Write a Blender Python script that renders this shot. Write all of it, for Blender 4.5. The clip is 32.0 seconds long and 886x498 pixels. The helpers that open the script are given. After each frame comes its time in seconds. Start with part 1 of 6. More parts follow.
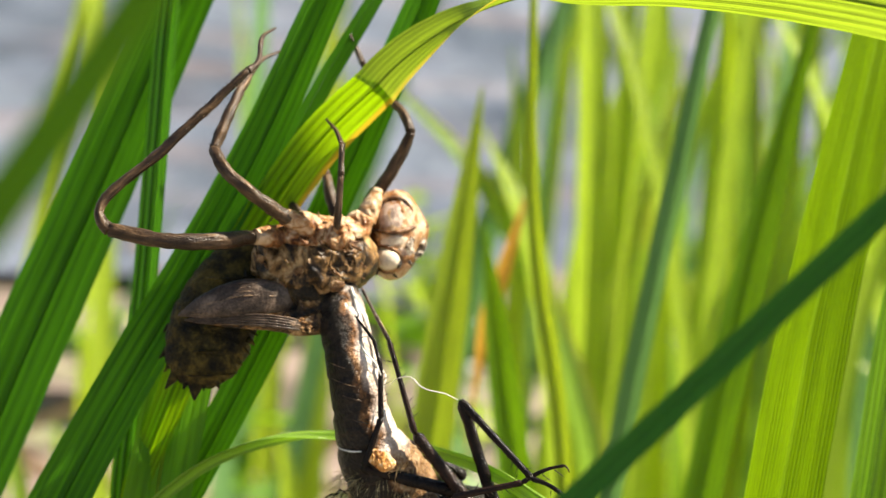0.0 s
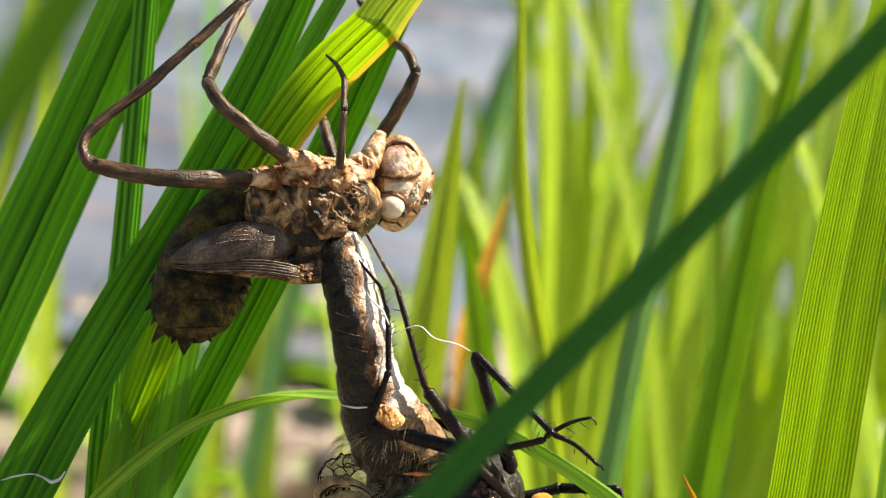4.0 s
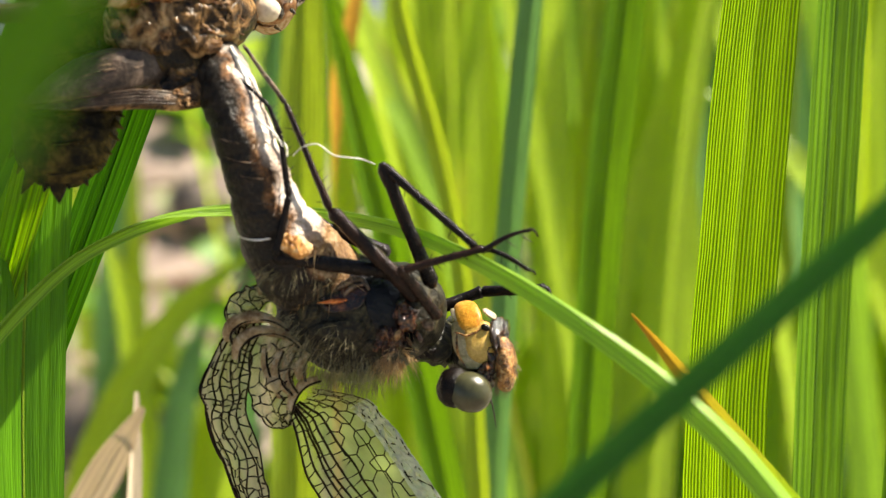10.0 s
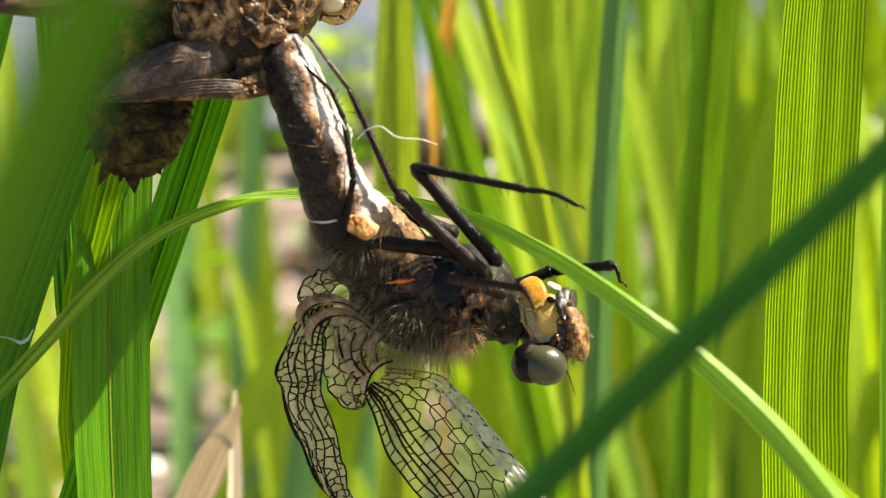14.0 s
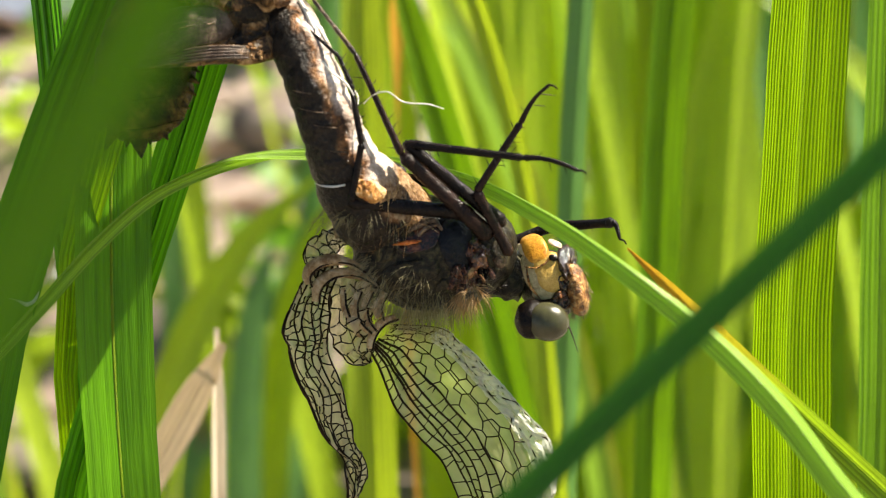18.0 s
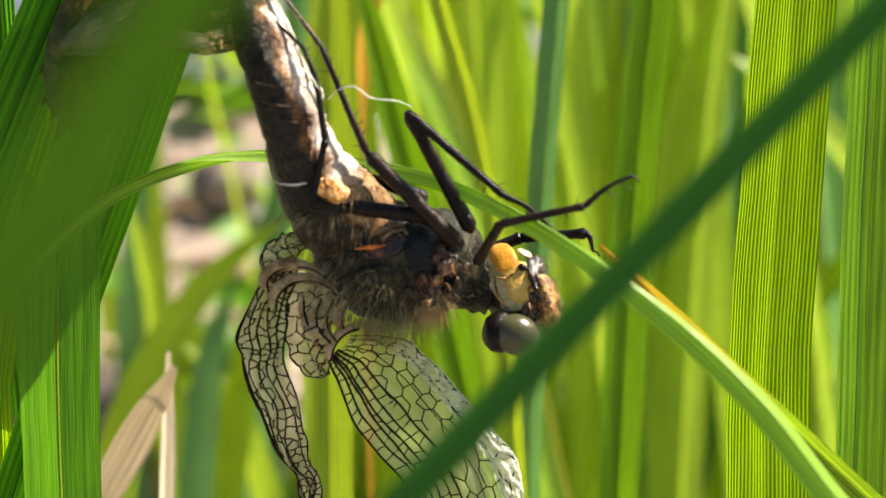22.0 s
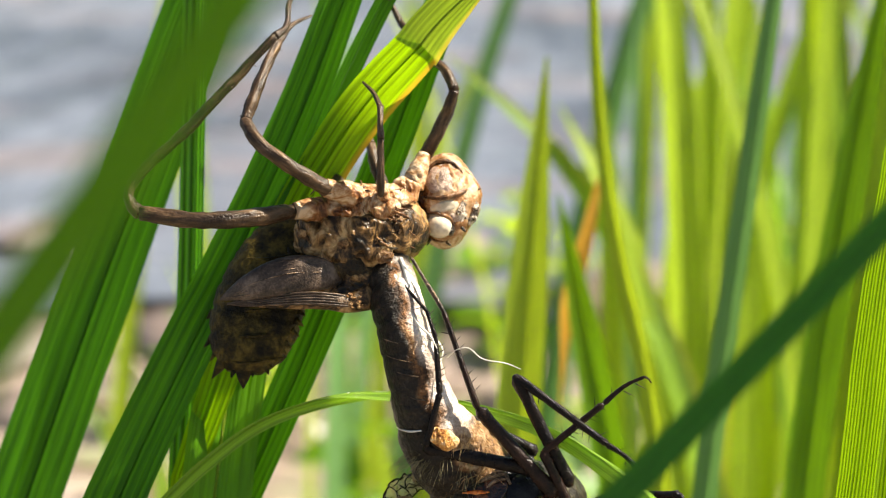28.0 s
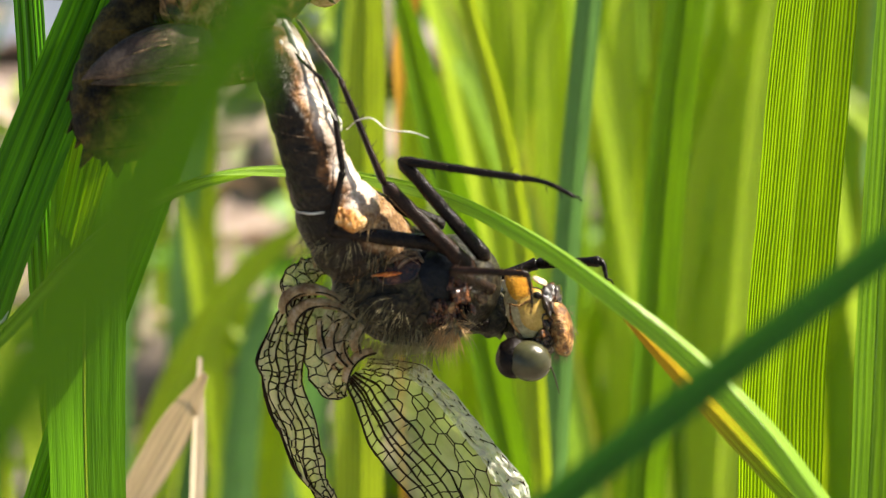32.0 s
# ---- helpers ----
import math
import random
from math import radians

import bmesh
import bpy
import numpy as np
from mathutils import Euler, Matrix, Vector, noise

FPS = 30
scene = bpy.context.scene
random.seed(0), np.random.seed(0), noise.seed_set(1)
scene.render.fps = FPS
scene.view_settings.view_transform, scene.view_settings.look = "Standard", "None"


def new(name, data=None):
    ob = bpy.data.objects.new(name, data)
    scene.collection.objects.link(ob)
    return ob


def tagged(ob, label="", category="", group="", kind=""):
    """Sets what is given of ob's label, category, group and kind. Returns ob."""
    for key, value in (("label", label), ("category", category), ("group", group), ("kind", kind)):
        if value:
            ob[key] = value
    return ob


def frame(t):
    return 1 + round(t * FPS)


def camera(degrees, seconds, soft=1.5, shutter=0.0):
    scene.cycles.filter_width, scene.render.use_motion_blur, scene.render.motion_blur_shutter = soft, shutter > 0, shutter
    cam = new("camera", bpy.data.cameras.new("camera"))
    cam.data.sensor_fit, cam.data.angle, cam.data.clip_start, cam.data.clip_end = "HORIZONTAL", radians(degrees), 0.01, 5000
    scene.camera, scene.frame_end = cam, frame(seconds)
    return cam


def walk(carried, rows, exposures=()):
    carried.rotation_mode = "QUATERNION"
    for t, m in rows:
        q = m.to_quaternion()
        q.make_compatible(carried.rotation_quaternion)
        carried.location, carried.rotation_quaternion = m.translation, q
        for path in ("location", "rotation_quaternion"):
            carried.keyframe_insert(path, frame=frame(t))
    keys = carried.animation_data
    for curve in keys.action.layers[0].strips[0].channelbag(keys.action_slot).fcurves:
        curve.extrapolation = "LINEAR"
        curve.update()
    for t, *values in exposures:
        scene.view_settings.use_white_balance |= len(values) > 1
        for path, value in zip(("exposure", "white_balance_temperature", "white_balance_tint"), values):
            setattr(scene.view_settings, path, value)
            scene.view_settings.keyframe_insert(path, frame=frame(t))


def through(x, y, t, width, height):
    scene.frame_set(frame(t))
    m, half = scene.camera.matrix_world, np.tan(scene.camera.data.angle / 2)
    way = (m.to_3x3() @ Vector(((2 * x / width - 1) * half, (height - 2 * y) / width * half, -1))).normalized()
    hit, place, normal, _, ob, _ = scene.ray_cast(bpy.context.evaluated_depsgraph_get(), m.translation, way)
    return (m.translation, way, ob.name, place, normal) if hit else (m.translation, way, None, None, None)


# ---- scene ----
# The place is laid out in millimetres, as it is seen from the camera's mean place: x to the right,
# y away from the camera, z up in the picture. The mean view looks down on the water's edge by TILT degrees.
TILT, HEIGHT = 24.0, 0.34
TURN = Matrix.Rotation(radians(-TILT), 4, "X")
LAY = Matrix.Translation((0, 0, HEIGHT)) @ TURN @ Matrix.Scale(0.001, 4)


def world(p):
    return LAY @ Vector(p)


def view(x, y, z, yaw, pitch, roll):
    turn = Matrix.Rotation(radians(yaw), 4, "Z") @ Matrix.Rotation(radians(90 + pitch), 4, "X") @ Matrix.Rotation(radians(roll), 4, "Z")
    return Matrix.Translation(world((x, y, z))) @ TURN @ turn


# ---- camera: seconds, eye in millimetres, yaw, pitch and roll in degrees ----
PATH = [
    (0, 16.42, -112.58, -4.74, 4.12, 5.90, 5.78),
    (0.5, 13.15, -108.27, -3.17, 4.08, 5.79, 6.77),
    (1, 12.44, -104.59, -3.31, 3.48, 6.03, 6.36),
    (1.5, 12.25, -104.82, -3.41, 3.27, 6.36, 6.24),
    (2, 12.17, -104.39, -3.25, 4.06, 5.92, 6.56),
    (2.5, 12.41, -102.84, -4.22, 3.64, 6.44, 6.25),
    (4.5, 11.74, -102.53, -16.50, 2.04, 8.86, 5.43),
    (5, 11.90, -100.88, -19.03, 2.09, 7.80, 5.65),
    (5.5, 11.32, -101.63, -18.50, 1.36, 7.17, 5.37),
    (6, 7.38, -100.95, -19.37, -0.40, 5.56, 4.09),
    (6.5, 7.03, -98.73, -18.46, -0.72, 4.77, 3.70),
    (7, 4.84, -98.46, -15.97, -2.00, 2.59, 2.25),
    (7.5, 4.34, -97.69, -11.07, -3.05, -0.13, 0.18),
    (8, 2.31, -96.50, -9.89, -4.99, -1.55, -0.19),
    (8.5, 0.56, -89.95, -7.06, -7.39, -2.76, -0.71),
    (9, 2.75, -89.73, -7.34, -7.29, -2.69, -0.94),
    (9.5, 5.55, -93.55, -5.57, -5.80, -2.63, -1.00),
    (10, 8.33, -95.03, -5.47, -3.39, -1.65, -1.30),
    (10.5, 9.28, -96.65, -3.82, -1.83, -1.74, -1.86),
    (11, 11.43, -97.13, -5.37, -0.70, -1.00, -1.98),
    (11.5, 11.83, -98.19, -5.15, 0.50, -0.98, -2.77),
    (12, 12.58, -100.08, -4.74, 1.00, -0.87, -2.92),
    (12.5, 13.82, -99.77, -5.71, 1.58, -0.68, -2.88),
    (13, 11.30, -98.18, -6.29, 0.69, -0.84, -3.78),
    (13.5, 12.15, -96.81, -8.02, 1.25, -0.36, -3.08),
    (14, 12.75, -96.58, -8.83, 1.48, -0.35, -2.96),
    (14.5, 14.33, -97.70, -9.75, 1.97, -0.07, -2.46),
    (16.5, 9.10, -100.20, -4.22, -0.43, -3.27, -3.25),
    (17, 8.20, -99.51, -4.37, -0.94, -3.92, -3.95),
    (17.5, 8.36, -100.26, -4.48, -0.86, -3.95, -3.10),
    (18, 7.49, -98.15, -3.46, -1.24, -4.69, -3.44),
    (18.5, 8.26, -98.90, -3.22, -1.07, -4.98, -2.83),
    (19, 8.84, -100.63, -2.93, -1.05, -4.62, -2.60),
    (19.5, 7.08, -101.43, -4.34, -1.31, -2.77, -1.77),
    (20, 8.07, -102.07, -6.71, -1.37, -2.21, -1.39),
    (20.5, 7.67, -100.80, -6.45, -1.52, -2.55, -1.61),
    (21, 8.00, -98.67, -6.47, -1.35, -2.73, -0.98),
    (21.5, 8.13, -92.97, -8.49, -1.85, -2.03, -1.13),
    (22, 7.18, -93.46, -7.72, -2.71, -2.25, -1.97),
    (22.5, 6.00, -94.34, -3.04, -3.72, -3.99, -3.54),
    (23, 8.76, -95.93, -3.75, -2.65, -3.82, -2.85),
    (23.5, 8.53, -99.33, -8.65, -2.48, -2.61, -1.90),
    (24, 10.84, -102.24, -8.87, -0.57, -0.52, 0.90),
    (24.5, 11.00, -102.77, -8.09, 0.39, 0.98, 0.71),
    (25, 18.64, -104.50, -7.67, 6.56, 3.60, 0.29),
    (25.5, 22.31, -104.02, -10.15, 8.82, 9.58, 0.08),
    (26, 23.09, -106.44, -10.82, 8.40, 8.21, 0.87),
    (26.5, 24.11, -106.55, -7.58, 9.78, 6.76, 2.50),
    (28.5, 17.90, -104.12, -6.42, 7.50, 5.87, 2.17),
    (29, 17.25, -103.48, -6.39, 7.90, 5.75, 1.95),
    (29.5, 18.47, -102.53, -8.38, 8.35, 3.90, 0.39),
    (30, 22.26, -100.77, -9.98, 8.66, 2.84, -0.72),
    (30.5, 17.72, -99.75, -10.97, 5.82, 2.73, 0.01),
    (31, 14.21, -97.41, -10.22, 2.25, 0.56, 0.27),
    (31.5, 11.81, -96.98, -6.74, 0.04, -2.44, -0.20),
    (32, 9.58, -95.27, -4.29, -0.77, -3.22, -1.44),
]
cam = camera(30, 32.0, soft=1.1)
cam.data.dof.use_dof, cam.data.dof.focus_distance, cam.data.dof.aperture_fstop = True, 0.107, 44.0
walk(cam, [(t, view(*row)) for t, *row in PATH], exposures=[(0, 1.50, 7000, 7), (2.5, 1.50, 7000, 7), (6, 1.57, 7000, 7), (10, 1.60, 7000, 7), (23, 1.60, 7000, 7), (25.5, 1.46, 7000, 7), (26.5, 1.48, 7000, 7), (29, 1.55, 7000, 7), (32, 1.58, 7000, 7)])

# ---- light ----
SUN = TURN.to_3x3() @ Vector((0.60, -0.03, 0.80)).normalized()
sky = bpy.data.worlds.new("sky")
scene.world, sky.use_nodes = sky, True
tree = sky.node_tree
air = tree.nodes.new("ShaderNodeTexSky")
air.sky_type, air.sun_disc = "NISHITA", False
air.sun_elevation, air.sun_rotation = math.asin(SUN.z), math.atan2(SUN.x, SUN.y)
tree.links.new(air.outputs["Color"], tree.nodes["Background"].inputs["Color"])
tree.nodes["Background"].inputs["Strength"].default_value = 0.05
lamp = new("sun", bpy.data.lights.new("sun", "SUN"))
lamp.data.energy, lamp.data.angle, lamp.data.color = 5.0, radians(0.5), (1.0, 0.94, 0.84)
lamp.matrix_world = Matrix.Translation((0, 0, 2)) @ SUN.to_track_quat("Z", "Y").to_matrix().to_4x4()


# ---- materials ----
class Nodes:
    """Short hand for a node material."""

    def __init__(self, name):
        self.material = bpy.data.materials.new(name)
        self.material.use_nodes = True
        self.tree = self.material.node_tree
        self.tree.nodes.clear()
        self.out = self.node("ShaderNodeOutputMaterial")

    def node(self, kind, **inputs):
        n = self.tree.nodes.new(kind)
        for key, value in inputs.items():
            self.put(n.inputs[key.replace("_", " ")], value)
        return n

    def put(self, socket, value):
        if isinstance(value, bpy.types.NodeSocket):
            self.tree.links.new(value, socket)
        elif isinstance(value, tuple) and len(value) == 3 and socket.type == "RGBA":
            socket.default_value = (*value, 1)
        else:
            socket.default_value = value

    def place(self, scale=(1, 1, 1), uv=False):
        """Object coordinates in millimetres, or the blade's own u (across) and v (along, in millimetres)."""
        source = self.node("ShaderNodeUVMap").outputs["UV"] if uv else self.node("ShaderNodeTexCoord").outputs["Object"]
        scale = scale if uv else tuple(1000 * s for s in scale)
        n = self.node("ShaderNodeMapping")
        self.put(n.inputs["Vector"], source)
        n.inputs["Scale"].default_value = scale
        return n.outputs["Vector"]

    def noise(self, vector, scale, detail=4.0, rough=0.6):
        n = self.node("ShaderNodeTexNoise", Vector=vector, Scale=scale, Detail=detail, Roughness=rough)
        return n.outputs["Fac"]

    def ramp(self, fac, *stops):
        n = self.node("ShaderNodeValToRGB", Fac=fac)
        band = n.color_ramp
        while len(band.elements) < len(stops):
            band.elements.new(0.5)
        for e, (at, colour) in zip(band.elements, stops):
            e.position, e.color = at, (*colour, 1) if isinstance(colour, tuple) else (colour, colour, colour, 1)
        return n.outputs["Color"]

    def mix(self, fac, a, b, how="MIX"):
        n = self.tree.nodes.new("ShaderNodeMix")
        n.data_type, n.blend_type = "RGBA", how
        self.put(n.inputs[0], fac), self.put(n.inputs[6], a), self.put(n.inputs[7], b)
        return n.outputs[2]

    def math(self, how, a, b=0.5):
        n = self.tree.nodes.new("ShaderNodeMath")
        n.operation = how
        self.put(n.inputs[0], a), self.put(n.inputs[1], b)
        return n.outputs[0]

    def bump(self, height, strength, distance):
        return self.node("ShaderNodeBump", Height=height, Strength=strength, Distance=distance).outputs["Normal"]

    def done(self, shader):
        self.tree.links.new(shader.outputs[0], self.out.inputs["Surface"])
        return self.material


def leaf(name, dark, light, through, share=0.5, stripes=9.0, edge=None, rough=0.38, dry=None, lines=0.4, fibre=3.4, edge_from=None, gloss=0.35):
    """A grass blade: parallel ribs, a paler midrib, blotches along it, and light that comes through."""
    m = Nodes(name)
    uv = m.place(uv=True)
    split = m.node("ShaderNodeSeparateXYZ", Vector=uv)
    u, v = split.outputs["X"], split.outputs["Y"]
    own = m.node("ShaderNodeObjectInfo").outputs["Random"]
    bend = m.noise(m.place((3, 0.05, 1), uv=True), 2.0, 3.0)
    waves = m.math("SINE", m.math("ADD", m.math("MULTIPLY", u, stripes * 6.283), m.math("MULTIPLY", bend, 0.8)))
    fine = m.math("SUBTRACT", m.noise(m.place((stripes * 3.2, 0.012, 1), uv=True), 1.6, 2.0), 0.5)
    ribs = m.math("ADD", m.math("MULTIPLY", waves, lines), m.math("MULTIPLY", fine, fibre))
    ribs = m.math("ADD", m.math("MULTIPLY", ribs, 0.5), 0.5)
    uneven = m.math("ADD", m.math("MULTIPLY", m.math("SUBTRACT", m.noise(m.place((6, 0.05, 1), uv=True), 2.2, 4.0), 0.5), 2.2), 0.5)
    patch = m.noise(m.place((1.2, 0.05, 1), uv=True), 1.3, 4.0)
    tone = m.math("ADD", m.math("MULTIPLY", ribs, 0.65), m.math("MULTIPLY", uneven, 0.35))
    colour = m.mix(m.ramp(tone, (0.3, 0.0), (0.7, 1.0)), tuple(0.72 * c for c in dark), tuple(1.12 * c for c in light))
    back = m.mix(m.ramp(tone, (0.3, 0.0), (0.7, 1.0)), tuple(0.5 * c for c in through), tuple(1.08 * c for c in through))
    colour = m.mix(m.ramp(patch, (0.35, 0.0), (0.75, 0.55)), colour, tuple(1.25 * c for c in light))
    mid = m.math("ABSOLUTE", m.math("SUBTRACT", u, 0.5))
    rib = m.ramp(mid, (0.0, 1.0), (0.035, 0.0))
    colour = m.mix(m.math("MULTIPLY", rib, 0.5), colour, tuple(min(1, 1.6 * c + 0.04) for c in light))
    spots = m.ramp(m.noise(m.place((7, 0.5, 1), uv=True), 3.0, 2.0), (0.70, 0.0), (0.76, 0.5))
    colour = m.mix(spots, colour, (0.12, 0.10, 0.03))
    colour = m.mix(m.math("MULTIPLY", own, 0.25), colour, tuple(0.7 * c for c in dark))
    if edge:
        rim = m.ramp(u, (0.86, 0.0), (0.95, 0.9))
        if edge_from:
            rim = m.math("MULTIPLY", rim, m.math("GREATER_THAN", v, edge_from))
        colour, back = m.mix(rim, colour, edge), m.mix(rim, back, tuple(1.2 * c for c in edge))
    if dry:
        start, stop, tint = dry
        old = m.ramp(m.math("ADD", m.math("DIVIDE", v, 60.0), m.math("MULTIPLY", patch, 0.08)), (start, 1.0), (stop, 0.0))
        colour, back = m.mix(old, colour, tint), m.mix(old, back, tint)
    normal = m.bump(tone, 0.6, 0.0004)
    skin = m.node("ShaderNodeBsdfPrincipled", Base_Color=colour, Roughness=rough, Normal=normal, Specular_IOR_Level=gloss)
    glow = m.node("ShaderNodeBsdfTranslucent", Color=back, Normal=normal)
    both = m.node("ShaderNodeMixShader", Fac=share)
    m.put(both.inputs[1], skin.outputs[0]), m.put(both.inputs[2], glow.outputs[0])
    return m.done(both)


def shell(name, stops, scale=0.9, rough=0.45, grain=6.0, relief=0.0003, thin=0.0, coat=0.0, strength=0.6, swirl=0.0, speck=0.28, gloss=0.35):
    """Horny skin: blotches at two sizes with fine relief; thin lets light through."""
    m = Nodes(name)
    at = m.place()
    big, small = m.noise(at, scale, 5.0, 0.65), m.noise(at, grain, 3.0)
    big.node.inputs["Distortion"].default_value = swirl
    fac = m.math("ADD", m.math("MULTIPLY", big, 1 - speck), m.math("MULTIPLY", small, speck))
    fac = m.math("ADD", m.math("MULTIPLY", m.math("SUBTRACT", fac, 0.5), 1.9), 0.5)
    colour = m.ramp(fac, *stops)
    normal = m.bump(m.math("ADD", big, m.math("MULTIPLY", small, 0.6)), strength, relief)
    skin = m.node("ShaderNodeBsdfPrincipled", Base_Color=colour, Roughness=rough, Normal=normal, Specular_IOR_Level=gloss, Coat_Weight=coat, Coat_Roughness=0.15)
    if not thin:
        return m.done(skin)
    glow = m.node("ShaderNodeBsdfTranslucent", Color=colour)
    both = m.node("ShaderNodeMixShader", Fac=thin)
    m.put(both.inputs[1], skin.outputs[0]), m.put(both.inputs[2], glow.outputs[0])
    return m.done(both)


LEAF_DEEP = leaf("deep_green_leaf", (0.022, 0.115, 0.004), (0.075, 0.25, 0.007), (0.11, 0.38, 0.004), 0.45, 6, lines=0.3, fibre=2.4, gloss=0.25)
LEAF_DARK = leaf("dark_ribbed_leaf", (0.006, 0.040, 0.003), (0.15, 0.40, 0.03), (0.10, 0.36, 0.008), 0.4, 5, lines=2.2, fibre=1.0)
LEAF_MID = leaf("green_leaf", (0.035, 0.14, 0.006), (0.15, 0.30, 0.012), (0.27, 0.52, 0.008), 0.5, 7)
# lit copy of the green leaf: sunlight is put into its colour
LEAF_LIT = leaf("lit_leaf", (0.19, 0.30, 0.025), (0.38, 0.49, 0.045), (0.58, 0.74, 0.025), 0.5, 9, rough=0.36, gloss=0.5)
LEAF_RIB = leaf("ribbed_leaf", (0.06, 0.17, 0.002), (0.36, 0.58, 0.006), (0.50, 0.82, 0.004), 0.5, 24, lines=1.5, rough=0.5, gloss=0.15)
LEAF_PLAIN = leaf("smooth_leaf", (0.075, 0.24, 0.006), (0.13, 0.34, 0.010), (0.24, 0.56, 0.008), 0.5, 3, lines=0.1, fibre=1.5)
LEAF_SPRING = leaf("light_smooth_leaf", (0.14, 0.30, 0.025), (0.30, 0.50, 0.055), (0.38, 0.70, 0.02), 0.42, 3, lines=0.3, fibre=2.0, rough=0.3, gloss=0.5)
LEAF_ORANGE = leaf("withered_leaf", (0.5, 0.22, 0.02), (0.8, 0.45, 0.06), (0.8, 0.4, 0.03), 0.4, 4)
LEAF_STALK = leaf("arching_leaf_stalk", (0.12, 0.26, 0.008), (0.26, 0.46, 0.010), (0.52, 0.86, 0.008), 0.58, 6, edge=(0.75, 0.45, 0.03), edge_from=346.0)
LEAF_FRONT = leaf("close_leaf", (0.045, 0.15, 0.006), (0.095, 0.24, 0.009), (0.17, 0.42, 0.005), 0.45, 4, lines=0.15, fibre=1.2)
# the shade on the close blade is put into this darker green
LEAF_NEAR_SHADED = leaf("shaded_close_leaf", (0.016, 0.095, 0.014), (0.038, 0.15, 0.024), (0.05, 0.24, 0.016), 0.38, 4, lines=0.15, fibre=1.2, gloss=0.3)
# brighter still, with the sun on the blades put into the colour
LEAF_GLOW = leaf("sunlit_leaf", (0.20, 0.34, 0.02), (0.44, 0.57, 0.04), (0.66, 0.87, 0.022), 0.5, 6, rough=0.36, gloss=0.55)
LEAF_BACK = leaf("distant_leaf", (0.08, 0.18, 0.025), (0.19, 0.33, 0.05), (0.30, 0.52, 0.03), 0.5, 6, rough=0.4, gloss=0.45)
LEAF_WEED = leaf("weed_leaf", (0.10, 0.20, 0.05), (0.22, 0.36, 0.12), (0.26, 0.46, 0.06), 0.4, 3, lines=0.1, fibre=1.2, rough=0.45)
LEAF_LITTER = leaf("dead_leaf", (0.30, 0.19, 0.14), (0.55, 0.40, 0.32), (0.36, 0.20, 0.12), 0.2, 4, rough=0.7)
LEAF_ARCH = leaf("arching_leaf", (0.14, 0.27, 0.02), (0.26, 0.42, 0.04), (0.46, 0.64, 0.03), 0.36, 9, edge=(0.60, 0.50, 0.05))
LEAF_PALE = leaf("bluish_leaf", (0.08, 0.20, 0.06), (0.2, 0.36, 0.14), (0.22, 0.46, 0.10), 0.4, 5)
LEAF_DRY = leaf("dry_leaf", (0.62, 0.46, 0.30), (0.86, 0.74, 0.58), (0.5, 0.34, 0.18), 0.25, 5, rough=0.7)
LEAF_TIP = leaf("yellowed_leaf", (0.08, 0.19, 0.012), (0.2, 0.38, 0.03), (0.4, 0.6, 0.02), 0.5, 5, dry=(0.02, 0.28, (0.75, 0.36, 0.03)))

HUSK_PALE = shell("pale_husk", ((0.27, (0.10, 0.035, 0.012)), (0.39, (0.30, 0.12, 0.04)), (0.51, (0.50, 0.28, 0.13)), (0.66, (0.74, 0.54, 0.35))), 0.55, 0.26, 3.0, 0.0004, 0.2, strength=0.6, swirl=0.8, speck=0.14)
HUSK_TAN = shell("tan_husk", ((0.28, (0.05, 0.02, 0.007)), (0.48, (0.26, 0.125, 0.045)), (0.68, (0.62, 0.38, 0.17))), 1.4, 0.34, 5.0, 0.0004, 0.2, strength=0.8)
HUSK_SEAM = shell("husk_seam", ((0.3, (0.035, 0.014, 0.005)), (0.5, (0.13, 0.055, 0.02)), (0.7, (0.34, 0.17, 0.07))), 1.2, 0.34, 5.0, 0.0003, 0.1)
HUSK_BROWN = shell("brown_husk", ((0.30, (0.006, 0.004, 0.002)), (0.44, (0.05, 0.026, 0.009)), (0.58, (0.26, 0.14, 0.05)), (0.76, (0.60, 0.39, 0.18))), 0.6, 0.3, 3.0, 0.0004, 0.12, strength=0.6, swirl=0.9, speck=0.12, gloss=0.3)
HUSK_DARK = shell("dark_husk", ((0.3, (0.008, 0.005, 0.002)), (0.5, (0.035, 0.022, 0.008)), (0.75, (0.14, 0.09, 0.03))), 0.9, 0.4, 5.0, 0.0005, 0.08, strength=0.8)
HUSK_OLIVE = shell("olive_husk", ((0.3, (0.010, 0.007, 0.002)), (0.5, (0.048, 0.034, 0.006)), (0.78, (0.20, 0.135, 0.025))), 0.7, 0.36, 5.0, 0.0003, 0.35, speck=0.15, gloss=0.2, strength=0.7)
HUSK_CASE = shell("wing_case_husk", ((0.25, (0.022, 0.015, 0.010)), (0.5, (0.075, 0.05, 0.035)), (0.75, (0.19, 0.135, 0.10))), 0.9, 0.3, 7.0, 0.0002, 0.1, strength=0.5)
HUSK_LEG = shell("husk_leg", ((0.32, (0.018, 0.010, 0.006)), (0.5, (0.085, 0.05, 0.028)), (0.7, (0.34, 0.22, 0.13))), 1.2, 0.32, 6.0, 0.0003, strength=0.7)
HUSK_EYE = shell("husk_eye", ((0.25, (0.52, 0.38, 0.25)), (0.6, (0.78, 0.66, 0.50))), 0.6, 0.12, 4.0, 0.0001, 0.2, 0.6)
